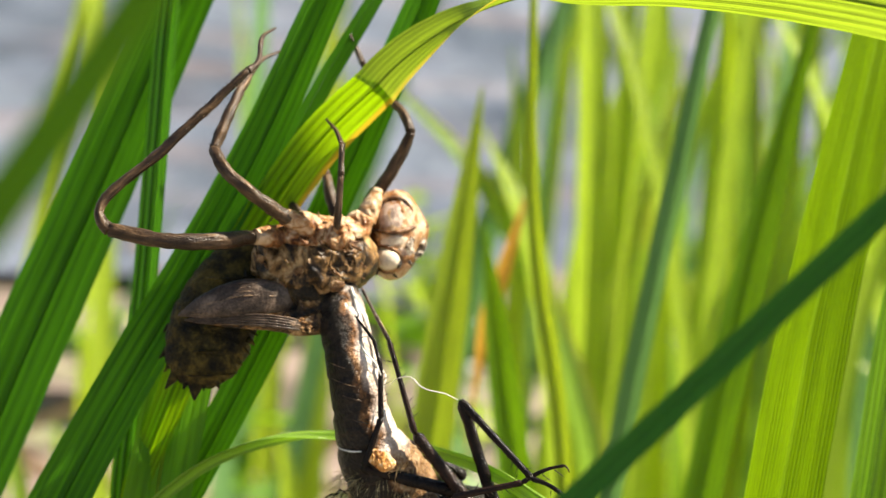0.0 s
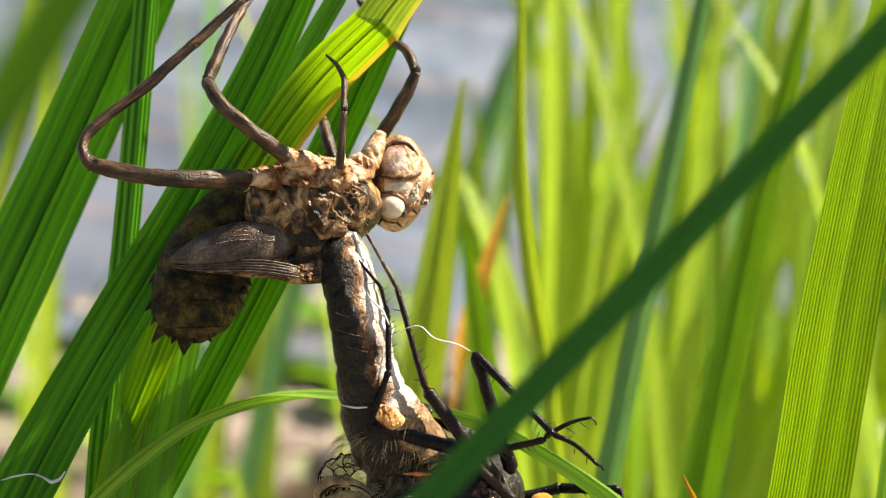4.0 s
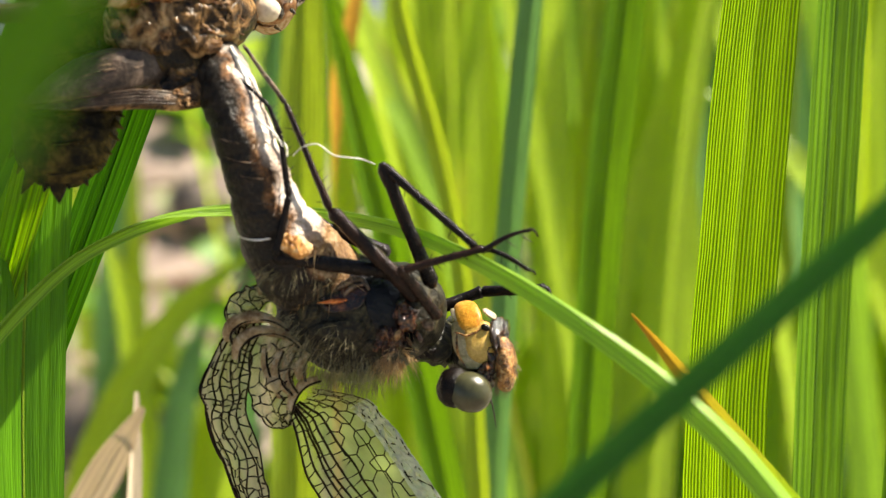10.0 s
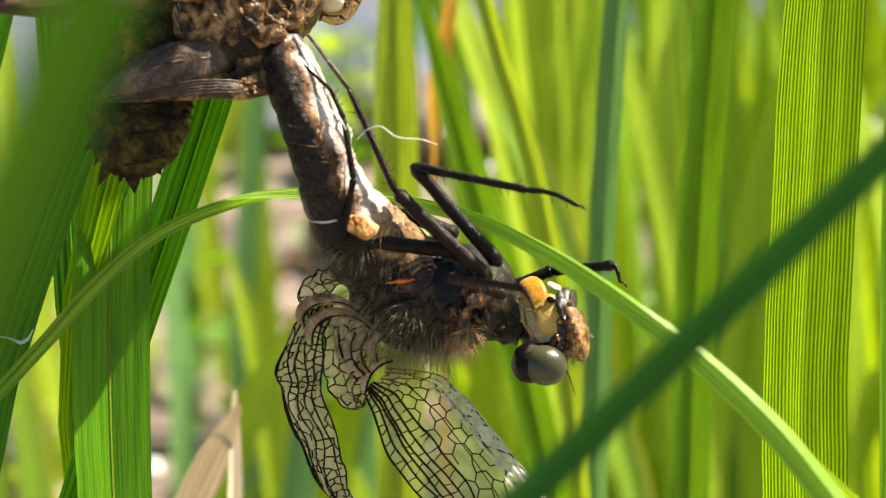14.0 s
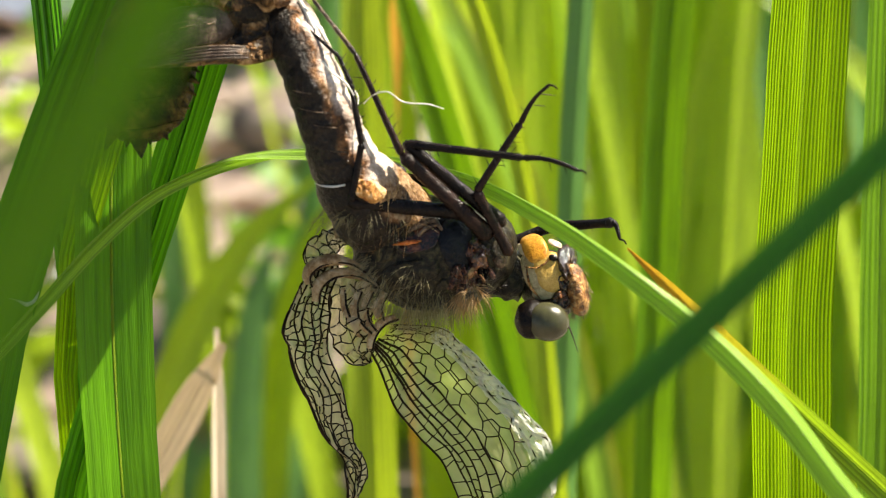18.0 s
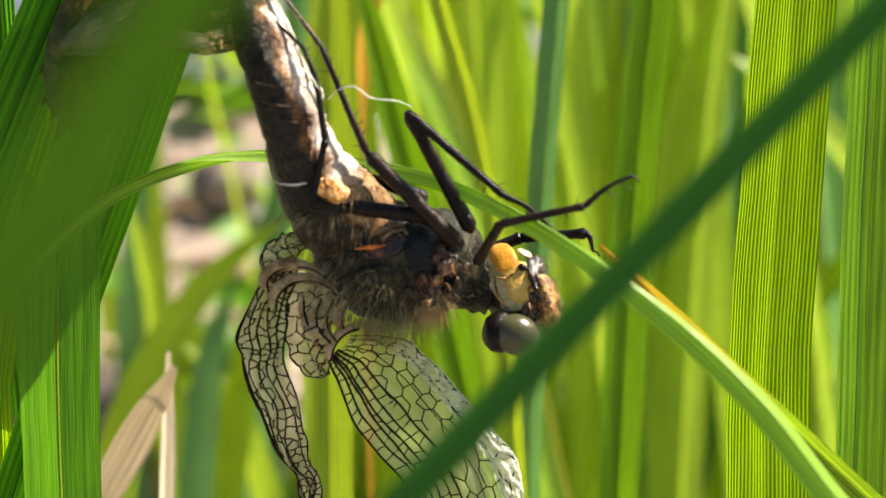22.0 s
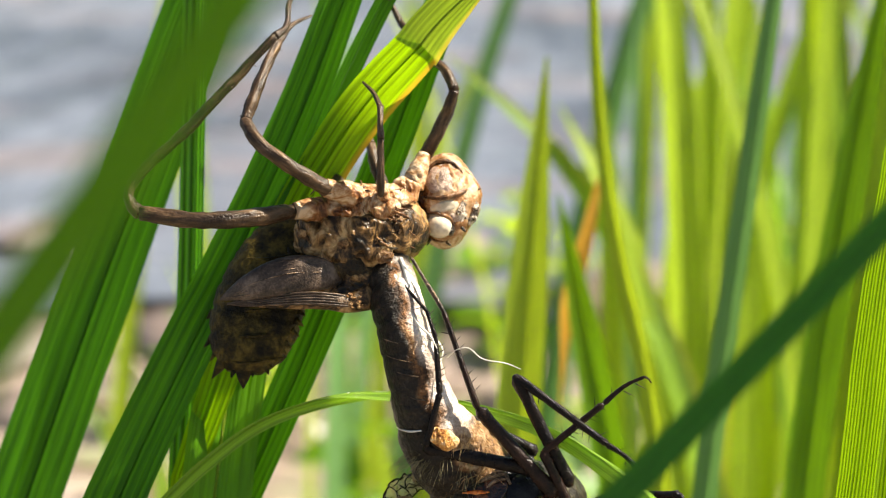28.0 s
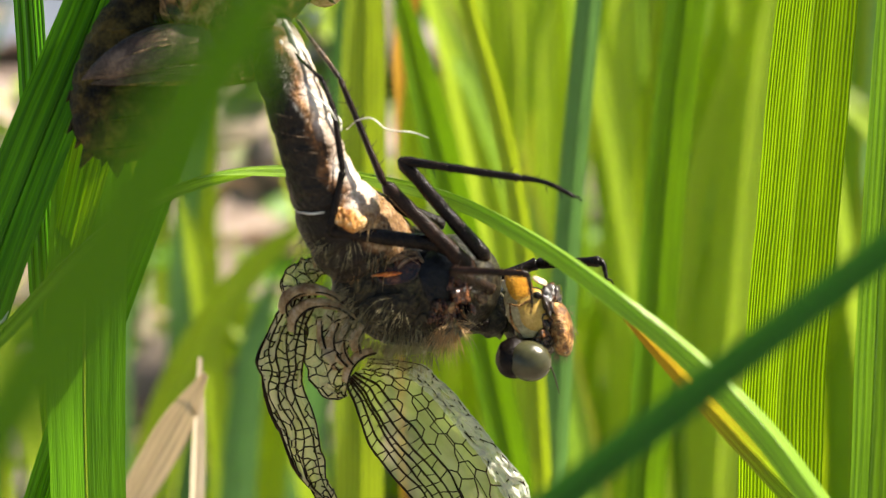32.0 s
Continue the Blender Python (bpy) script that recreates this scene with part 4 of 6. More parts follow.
TIP_ROWS = [(0, 24.1, -9.6, 2), (5, 24.1, -9.8, 2), (6, 24.6, -8.9, 0), (8, 26.3, -11.2, 5), (9, 26.3, -11.4, 7), (10, 25.0, -12.3, 13), (13, 21.8, -13.1, 18), (17, 20.7, -12.5, 16), (19, 21.0, -11.9, 18), (21, 21.7, -11.2, 16), (23, 19.7, -11.9, 21), (25, 20.0, -11.3, 19), (30, 20.8, -12.5, 16), (32, 21.1, -13.7, 16)]
ARCH_ROWS = [(0, 3), (2.5, 3), (6, 3), (24.5, 0), (25.5, 0), (26.5, 0), (28.5, 2), (29.5, 3), (32, 3)]
CREST_ROWS = [(0, 16), (0.5, 21), (1, 25), (2.5, 25), (6, 18), (23, 12), (24.5, 1), (25.5, 0), (26.3, 2), (28.5, 21), (29.5, 23), (32, 20)]
ARC_ROWS = [(0, -0.88, 6.3), (2.5, -0.8, 5.5), (6, -0.62, 3.7), (9, -0.23, 4.5), (12, 0.22, 2.4), (18, 0.13, -0.5), (24, 0.03, 1.6), (31, 0.79, 0.9), (32, 0.7, 0.8)]

# ---- the empty larval skin ----
husk = thing("larval_skin", (-6.4, 8.0, 14), "empty brown larval skin of a dragonfly clinging to grass", "insect husk")

def front_of(centre, radii):
    """The height, towards the camera, of a rounded body at x, z."""
    (cx, cy, cz), (rx, ry, rz) = centre, radii
    return lambda x, z: cy - ry * math.sqrt(max(0.03, 1 - ((x - cx) / rx) ** 2 - ((z - cz) / rz) ** 2))


def plate(bm, face, at, size, turn=0.0, lift=0.12, rim=0.0, lump=0.06, seed=0.0, power=2.4, fold=0.0, wave=1.0):
    """A plate of skin that lies on a rounded body: thin at its edge, arched, with an uneven outline. fold, wave: depth and closeness of its wrinkles."""
    c, s = math.cos(radians(turn)), math.sin(radians(turn))
    rings, sides = (26, 72) if fold else (9, 30)
    loops = []
    for i in range(rings + 1):
        r = 0.03 + 0.97 * (i / rings) ** 0.8
        loop = []
        for k in range(sides):
            t = 2 * math.pi * k / sides
            ct, st = math.cos(t), math.sin(t)
            e = 1 / (abs(ct) ** power + abs(st) ** power) ** (1 / power)
            e *= 1 + lump * noise.noise(Vector((ct * 1.5, st * 1.5, seed)))
            u, v = r * e * ct * size[0], r * e * st * size[1]
            x, z = at[0] + c * u - s * v, at[1] + s * u + c * v
            up = lift * (1 - r**6) + rim * math.exp(-(((r - 0.9) / 0.09) ** 2)) + 0.05 * noise.noise(Vector((x * 1.7, z * 1.7, seed))) - (0.12 if i == rings else 0)
            if fold:
                q = Vector((x * wave, z * wave * 0.7, seed))
                q += 0.5 * noise.noise_vector(q * 0.8)
                up += fold * (1 - r**8) * (0.6 * ridged(q) + 0.3 * ridged(q * 2.1) + 0.12 * ridged(q * 4.3) - 0.3)
            loop.append(bm.verts.new((x, face(x, z) - up, z)))
        loops.append(loop)
    bm.faces.new(loops[0])
    for i in range(rings):
        for k in range(sides):
            j = (k + 1) % sides
            bm.faces.new((loops[i][k], loops[i + 1][k], loops[i + 1][j], loops[i][j]))
    return bm


def crease(bm, face, points, thick, lift=0.05, seed=0.0):
    """A thin ridge along x, z rows on a rounded body."""
    rows = curve_through([(x, 0.0, z) for x, z in points], 6)
    n = len(rows)
    line = []
    for i, (x, _, z) in enumerate(rows):
        x, z = x + 0.05 * noise.noise(Vector((i * 0.6, seed, 1))), z + 0.05 * noise.noise(Vector((i * 0.6, seed, 7)))
        line.append((x, face(x, z) - lift, z, thick * (0.25 + 0.75 * math.sin(math.pi * (i + 0.5) / n))))
    return tube(bm, line, 1, 6)


TRUNK = ((-1.9, 5.4, 5.3), (4.0, 3.0, 2.9))
SIDE = front_of((-1.6, 5.4, 5.0), (5.2, 3.1, 4.0))
bm = bmesh.new()
crust(bm, *TRUNK, (0, -10, 0), 1.0, 5, 0.8)
crust(bm, (0.8, 6.4, 6.2), (2.4, 2.9, 2.3), (0, -25, 0), 4.0, 4, 0.8)
thorax = part("thorax", bm, HUSK_BROWN, husk, "mottled brown thorax skin with dark hollows")

bm = bmesh.new()
plate(bm, SIDE, (-1.9, 5.3), (3.6, 1.9), -4, 0.1, 0.0, 0.2, 3.0, 2.4, 0.9, 0.55)
part("side_skin", bm, HUSK_BROWN, thorax, "wrinkled brown side with dark hollows")

NAPE = front_of((0.8, 6.4, 6.2), (2.8, 3.3, 2.7))
bm = bmesh.new()
plate(bm, NAPE, (1.3, 5.6), (1.3, 1.7), -20, 0.1, 0.0, 0.3, 17.0, 2.2, 0.8, 0.7)
part("nape_skin", bm, HUSK_BROWN, thorax, "wrinkled brown skin behind the head")
bm = bmesh.new()
for k in range(26):
    x, z = random.uniform(0.2, 2.5), random.uniform(4.6, 7.4)
    a, l = random.gauss(2.3, 0.5), random.uniform(0.25, 0.7)
    crease(bm, NAPE, [(x - l * math.cos(a), z - l * math.sin(a)), (x + random.uniform(-0.15, 0.15), z), (x + l * math.cos(a), z + l * math.sin(a))], random.uniform(0.03, 0.08), random.uniform(0.0, 0.2), k)
part("nape_fold", bm, HUSK_SEAM, thorax, "brown folds behind the head")

# pale breast: folded skin and the bases of the legs
BREAST = front_of((-1.2, 5.4, 6.9), (4.3, 3.2, 2.6))
for at, size, a, k in (((-3.4, 7.1), (1.5, 0.9), 20, 1), ((-1.3, 8.0), (1.8, 0.95), 8, 2), ((0.6, 7.8), (1.15, 1.3), 0, 3), ((1.7, 8.6), (1.0, 1.1), -10, 4), ((-1.6, 6.9), (1.5, 0.6), 10, 5)):
    bm = bmesh.new()
    plate(bm, BREAST, at, size, a, 0.15, 0.0, 0.3, k * 4.0, 2.2, 0.5, 1.05)
    part("breast_plate", bm, HUSK_PALE, thorax, "cream and orange-brown breast skin, creased and shiny")
for rows in ([(-3.1, 3.6, 7.0, 1.05), (-3.9, 2.6, 6.95, 0.8), (-4.5, 2.0, 6.85, 0.66), (-5.0, 1.6, 6.7, 0.58)], [(-1.0, 3.4, 7.5, 1.0), (-1.8, 2.4, 7.95, 0.85), (-2.5, 1.6, 8.15, 0.66), (-3.0, 1.2, 8.3, 0.58)], [(0.8, 3.8, 6.9, 0.7), (0.72, 3.0, 7.5, 0.5), (0.64, 2.2, 8.3, 0.34), (0.6, 1.9, 8.8, 0.3)], [(2.0, 6.4, 9.0, 0.9), (2.3, 6.6, 10.2, 0.66), (2.6, 7.2, 11.4, 0.52)]):
    bm = bmesh.new()
    tube(bm, rows, 9, 26, 1.0, 0.22, rows[0][0] * 3)
    for v in bm.verts:
        v.co.y -= 0.16 * ridged(v.co * 1.7) + 0.08 * ridged(v.co * 3.9)
    part("leg_base", bm, HUSK_PALE, thorax, "cream leg base, creased")
bm = bmesh.new()
for k in range(46):
    x, z = random.uniform(-4.6, 2.0), random.uniform(6.3, 8.9)
    a, l = random.gauss(1.9, 0.6), random.uniform(0.2, 0.6)
    crease(bm, BREAST, [(x - l * math.cos(a), z - l * math.sin(a)), (x + random.uniform(-0.15, 0.15), z), (x + l * math.cos(a), z + l * math.sin(a))], random.uniform(0.03, 0.09), random.uniform(0.1, 0.35), k)
part("breast_fold", bm, HUSK_SEAM, thorax, "orange-brown creases")
for (x, z), r in (((-2.7, 5.4), 0.42), ((-1.8, 4.6), 0.36), ((0.9, 3.95), 0.4), ((-3.1, 3.4), 0.45), ((-4.7, 5.3), 0.3)):
    bm = bmesh.new()
    plate(bm, SIDE, (x, z), (r * 1.35, r), random.uniform(-40, 40), 0.4, 0.15, 0.4, x * 3)
    part("side_knob", bm, HUSK_TAN, thorax, "yellow-brown knob on the side")
# every other crease is dark, painting the shade in the skin's pits
pit_shade, folds = bmesh.new(), bmesh.new()
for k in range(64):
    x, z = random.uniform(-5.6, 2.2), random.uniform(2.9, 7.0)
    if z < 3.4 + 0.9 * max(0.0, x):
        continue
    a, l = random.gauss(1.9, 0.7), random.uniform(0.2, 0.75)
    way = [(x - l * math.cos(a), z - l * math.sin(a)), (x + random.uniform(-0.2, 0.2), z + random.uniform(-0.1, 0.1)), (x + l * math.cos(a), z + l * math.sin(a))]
    crease(folds if k % 2 else pit_shade, SIDE, way, random.uniform(0.05, 0.15), random.uniform(0.0, 0.28), k)
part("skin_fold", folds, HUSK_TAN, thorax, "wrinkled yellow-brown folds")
part("skin_fold", pit_shade, HUSK_DARK, thorax, "dark folds for the shade in the wrinkles")
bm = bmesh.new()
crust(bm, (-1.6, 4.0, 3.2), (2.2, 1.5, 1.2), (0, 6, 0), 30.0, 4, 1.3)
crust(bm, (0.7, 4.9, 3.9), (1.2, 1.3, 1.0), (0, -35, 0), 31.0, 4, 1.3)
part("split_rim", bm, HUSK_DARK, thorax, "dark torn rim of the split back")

ROOT = front_of((-1.5, 4.8, 2.2), (3.6, 2.1, 2.8))
bm = bmesh.new()
plate(bm, ROOT, (-1.4, 2.2), (1.6, 1.1), -6, 0.05, 0.0, 0.25, 23.0, 2.4, 0.35, 1.2)
crust(bm, (-3.6, 3.5, 1.6), (2.4, 0.9, 0.9), (0, 6, 0), 35.0, 4, 0.6)
part("side_root", bm, HUSK_BROWN, thorax, "dark cracked skin at the wing roots")
HEAD = ((3.9, 9.0, 8.6), (2.05, 2.8, 3.25))
bm = bmesh.new()
crust(bm, *HEAD, (0, 0, 0), 9.0, 5, 0.35)
for v in bm.verts:
    d = max(0.0, v.co.x - 4.0)
    v.co.x += 0.14 * d * d * math.exp(-(((v.co.z - 9.2) / 1.3) ** 2))
head = part("head", bm, HUSK_PALE, husk, "pale tan head skin with brown seams")
FACE_OF = front_of(*HEAD)
bm = bmesh.new()
plate(bm, FACE_OF, (4.05, 9.75), (1.3, 1.15), 10, 0.10, 0.0, 0.10, 2.0, 2.6)
mask = part("mask", bm, HUSK_MASK, head, "greyish pink mouth mask, speckled")
bm = bmesh.new()
crease(bm, FACE_OF, [(2.7, 8.5), (3.9, 8.35), (5.0, 8.7), (5.9, 9.3), (6.5, 9.4)], 0.2, 0.18, 1)
crease(bm, FACE_OF, [(2.65, 8.6), (2.8, 10.0), (3.5, 11.0), (4.5, 11.0), (5.3, 10.2), (5.5, 9.0)], 0.15, 0.18, 2)
crease(bm, FACE_OF, [(4.9, 11.0), (5.7, 10.2), (6.3, 9.4)], 0.15, 0.05, 3)
crease(bm, FACE_OF, [(3.0, 11.4), (2.2, 10.0), (2.0, 8.6)], 0.14, 0.05, 4)
part("seam", bm, HUSK_SEAM, head, "orange-brown raised seams of the head")
bm = bmesh.new()
plate(bm, FACE_OF, (4.25, 7.8), (1.35, 0.42), 14, 0.16, 0.0, 0.1, 4.0, 2.2)
part("cheek", bm, HUSK_EYE, head, "cream shiny cheek")
bm = bmesh.new()
plate(bm, FACE_OF, (5.05, 6.95), (0.5, 0.62), 25, 0.2, 0.0, 0.1, 5.0, 2.0)
part("jaw_skin", bm, HUSK_MASK, head, "greyish clear jaw skin")
bm = bmesh.new()
plate(bm, FACE_OF, (2.55, 7.4), (0.62, 1.2), -8, 0.1, 0.1, 0.15, 6.0)
part("temple", bm, HUSK_BROWN, head, "brown wrinkled temple")
bm = bmesh.new()
blob(bm, (3.85, 6.75, 6.5), (0.95, 0.85, 0.82), (0, 15, 0), 0.04, 0.0, 2.0, 4)
part("eye", bm, HUSK_EYE, head, "shiny whitish empty eye")
# a solid dark lump paints the shade of the hollow by the eye
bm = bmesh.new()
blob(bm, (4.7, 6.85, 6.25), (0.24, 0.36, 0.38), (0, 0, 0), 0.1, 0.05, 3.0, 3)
part("eye_rim", bm, HUSK_DARK, head, "dark lump for the shade of the hollow beside the eye")
bm = bmesh.new()
crease(bm, FACE_OF, [(2.9, 7.3), (3.8, 7.35), (4.7, 6.95), (4.95, 6.2)], 0.13, 0.22, 5)
crease(bm, FACE_OF, [(2.8, 6.6), (3.1, 5.9), (3.9, 5.6), (4.6, 5.8)], 0.12, 0.15, 6)
part("seam", bm, HUSK_SEAM, head, "brown raised rim of the eye")
bm = bmesh.new()
plate(bm, FACE_OF, (5.75, 7.75), (0.62, 0.95), -20, 0.25, 0.05, 0.2, 12.0, 2.2, 0.4, 1.8)
part("jaw", bm, HUSK_SPOT, head, "spotted pale and dark jaw")
bm = bmesh.new()
for x, z, dx, dz in ((3.2, 5.7, -0.15, -0.5), (4.4, 5.5, 0.35, -0.3), (5.4, 6.5, 0.3, -0.3), (2.5, 6.1, -0.3, -0.3)):
    tube(bm, [(x, 7.4, z, 0.15), (x + 0.6 * dx, 7.2, z + 0.6 * dz, 0.09), (x + dx, 7.2, z + dz, 0.02)], 3, 5)
part("horn", bm, HUSK_DARK, head, "small dark hooks under the eye")

bm = bmesh.new()
tube(bm, [(-4.6, 5.2, 6.5, 1.3), (-5.9, 5.0, 5.2, 2.2), (-7.2, 4.6, 2.7, 2.9), (-7.9, 4.2, 0.2, 3.15), (-8.2, 3.9, -1.8, 2.9), (-8.35, 3.6, -3.2, 2.2), (-8.4, 3.4, -4.0, 1.2)], 9, 36, 0.5, 0.025, 2.0, rings=0.05, ring_step=1.55)
abdomen = part("abdomen", bm, HUSK_OLIVE, husk, "dark olive-brown ringed abdomen skin")
for k, (p, q, r) in enumerate((((-8.4, 3.2, -3.6), (-8.3, 3.0, -5.1), 0.75), ((-9.7, 3.3, -3.0), (-10.5, 3.1, -4.5), 0.55), ((-7.2, 3.2, -3.1), (-6.6, 3.0, -4.1), 0.5), ((-10.7, 3.7, -1.6), (-11.3, 3.6, -2.4), 0.3), ((-5.9, 3.4, -1.8), (-5.2, 3.2, -2.3), 0.32),
                               ((-5.1, 3.6, -0.4), (-4.5, 3.4, -0.8), 0.28), ((-6.5, 3.3, -2.8), (-6.0, 3.1, -3.2), 0.25), ((-10.9, 3.9, 0.1), (-11.3, 3.9, -0.5), 0.22), ((-9.0, 3.2, -3.7), (-9.2, 3.1, -4.4), 0.3), ((-7.8, 3.2, -3.7), (-7.7, 3.0, -4.3), 0.3),
                               ((-5.3, 3.5, -1.1), (-4.75, 3.4, -1.5), 0.2), ((-6.0, 3.3, -2.3), (-5.5, 3.2, -2.75), 0.2), ((-6.9, 3.3, -3.2), (-6.4, 3.1, -3.6), 0.18), ((-4.9, 3.7, 0.2), (-4.45, 3.6, -0.1), 0.18), ((-10.3, 3.6, -2.4), (-10.8, 3.5, -3.3), 0.3))):
    bm = bmesh.new()
    mid = tuple(0.5 * (a + b) for a, b in zip(p, q))
    tube(bm, [(*p, r), (*mid, r * 0.6), (*q, 0.04)], 3, 7, 0.5, 0.1, k)
    part("spine", bm, HUSK_OLIVE, abdomen)
for k in range(5):
    z = 4.3 - 1.75 * k
    x0, x1 = -9.4 - 0.45 * k + 0.05 * k * k, -5.0 - 0.15 * k
    bm = bmesh.new()
    tube(bm, [(x0, 4.2, z - 0.5, 0.05), (0.5 * (x0 + x1), 2.75 - 0.15 * k, z - 0.7, 0.09), (x1, 3.5, z - 0.2, 0.05)], 6, 5, lump=0.3, seed=k)
    part("ring_edge", bm, HUSK_OLIVE, abdomen, "rough edge of a ring")

bm = bmesh.new()
tube(bm, [(-1.9, 3.1, 2.5, 0.5), (-2.8, 2.4, 2.6, 0.95), (-3.9, 1.75, 2.6, 1.22), (-5.2, 1.4, 2.4, 1.3), (-7.0, 1.3, 1.85, 1.08), (-8.6, 1.5, 1.25, 0.62), (-9.9, 1.8, 0.7, 0.05)], 8, 24, 0.32, 0.025, 3.0)
case = part("wing_case", bm, HUSK_CASE, husk, "smooth grey-brown upper wing case, pointed")
bm = bmesh.new()
for j in range(7):
    o = (j - 3) * 0.26
    tube(bm, [(-3.2, 1.66 + 0.1 * abs(j - 3), 2.7 + o, 0.03), (-5.0, 1.0 + 0.06 * abs(j - 3), 2.5 + 1.2 * o, 0.045), (-7.0, 0.97 + 0.06 * abs(j - 3), 1.95 + o, 0.045), (-8.6, 1.32, 1.3 + o * 0.5, 0.03), (-9.6, 1.7, 0.85, 0.02)], 6, 5, lump=0.2, seed=j)
part("rib", bm, HUSK_LEG, case, "fine raised ribs")
bm = bmesh.new()
tube(bm, [(-0.3, 2.9, 0.7, 0.22), (-1.4, 2.2, 0.85, 0.42), (-3.2, 1.6, 0.95, 0.46), (-6.0, 1.45, 0.75, 0.36), (-8.3, 1.65, 0.5, 0.2), (-9.4, 1.9, 0.45, 0.05)], 8, 20, 0.5, 0.08, 8.0)
case = part("wing_case", bm, HUSK_LEG, husk, "tan lower wing case with long ridges")
bm = bmesh.new()
for j in range(5):
    o = (j - 2) * 0.2
    tube(bm, [(-0.6, 2.55, 0.72 + o * 0.5, 0.05), (-1.6, 1.95, 0.88 + o * 0.8, 0.07), (-3.4, 1.34, 0.95 + o * 0.9, 0.07), (-6.0, 1.27, 0.75 + o * 0.7, 0.055), (-8.2, 1.54, 0.5 + o * 0.4, 0.04), (-9.2, 1.8, 0.45, 0.02)], 8, 6, lump=0.3, seed=j * 2)
part("rib", bm, HUSK_CASE, case, "dark raised ribs")
bm = bmesh.new()
tube(bm, [(-8.6, 1.9, 0.35, 0.05), (-5.0, 1.75, 0.5, 0.28), (-2.6, 2.1, 0.65, 0.42), (-1.0, 2.6, 0.9, 0.75), (0.2, 3.2, 1.5, 0.9), (1.0, 3.8, 2.2, 0.5)], 6, 12, 0.6, 0.15, 6.0)
part("wing_root", bm, HUSK_BROWN, husk, "dark cracked wing root")
bm = bmesh.new()
for k in range(14):
    x = random.uniform(-2.4, -0.3)
    blob(bm, (x, 1.95 + 0.16 * (x + 2.2) + random.uniform(0, 0.1), random.uniform(0.35, 1.3)), (random.uniform(0.1, 0.24), 0.16, random.uniform(0.08, 0.16)), (0, random.uniform(-40, 40), 0), 0.3, 0.1, k, 2, 2.0)
part("wing_root_knobs", bm, HUSK_TAN, husk, "yellow-brown knobs at the wing root")


def husk_leg(name, rows, split, bristles=0):
    """A leg of the husk: its femur, tibia and foot, each a part. split: the rows at which it bends."""
    leg = None
    for k, (a, b) in enumerate(zip((0, *split), (*split, len(rows) - 1))):
        bm = bmesh.new()
        tube(bm, rows[a : b + 1], 9, 14, 1.0, 0.24, k + rows[0][0])
        piece = part(("femur", "tibia", "tarsus")[k], bm, STREAKED_LEG, husk, ("streaked brown empty femur", "brown bristly tibia", "thin tarsus with claws")[k])
        if k == 1 and bristles:
            bm = bmesh.new()
            line = curve_through(rows[a : b + 1], 20)
            roots = []
            for j in range(bristles):
                p = line[random.randrange(len(line))]
                roots.append((p[:3], (random.uniform(-1, 1), random.uniform(-0.7, 0.3), random.uniform(-0.2, 1))))
            part("bristles", spikes(bm, roots, 0.42, 0.075), HUSK_LEG, piece)


husk_leg("hind_leg", [(-4.7, 4.0, 7.0, 0.5), (-5.6, 1.0, 6.5, 0.58), (-9.8, -1.8, 5.5, 0.56), (-14.4, -2.0, 5.9, 0.5), (-15.0, -2.0, 6.4, 0.42), (-11.6, -1.0, 11.9, 0.38), (-8.6, -0.4, 15.6, 0.32), (-6.6, 0.0, 18.1, 0.28), (-6.2, 1.0, 18.9, 0.24), (-6.4, 3.0, 21.3, 0.15), (-5.9, 5.0, 22.5, 0.07)], (3, 7), 260)
husk_leg("mid_leg", [(-1.8, 3.0, 8.0, 0.55), (-2.8, 1.2, 8.2, 0.55), (-5.4, -0.8, 9.6, 0.5), (-7.4, -0.9, 11.1, 0.46), (-8.3, 0.0, 12.4, 0.42), (-7.9, 1.0, 14.8, 0.40), (-7.1, 3.0, 18.4, 0.3), (-6.6, 4.0, 19.7, 0.2), (-5.6, 6, 21, 0.08)], (4, 6), 120)
husk_leg("fore_leg", [(0.5, 4.0, 7.3, 0.3), (0.6, 2.0, 8.1, 0.28), (0.6, 1.0, 11.5, 0.22), (0.3, 2.0, 13.9, 0.2), (-0.4, 3.0, 15.0, 0.16), (-1.3, 4.0, 15.9, 0.08)], (2, 3))
husk_leg("far_fore_leg", [(1.7, 9.0, 10.5, 0.5), (2.6, 8.0, 11.7, 0.5), (4.1, 7.0, 14.5, 0.46), (4.65, 6.2, 15.9, 0.38), (3.9, 7.0, 17.4, 0.34), (2.7, 8.2, 18.5, 0.28), (0.0, 10.6, 21.6, 0.24), (-0.8, 10.6, 23.1, 0.16), (-1.2, 10.4, 23.8, 0.07)], (3, 6), 60)
husk_leg("far_mid_leg", [(-0.3, 9.0, 9.0, 0.45), (-1.2, 9.2, 11.3, 0.42), (-1.7, 10.0, 12.6, 0.35), (-3.0, 11.0, 15.0, 0.3), (-3.5, 11, 16, 0.1)], (2, 3))
husk_leg("far_hind_leg", [(-3.2, 8.0, 8.0, 0.42), (-3.3, 8.6, 9.2, 0.42), (-4.0, 9.4, 10.2, 0.3), (-5.0, 10, 12, 0.2), (-5.2, 10, 13, 0.1)], (2, 3))
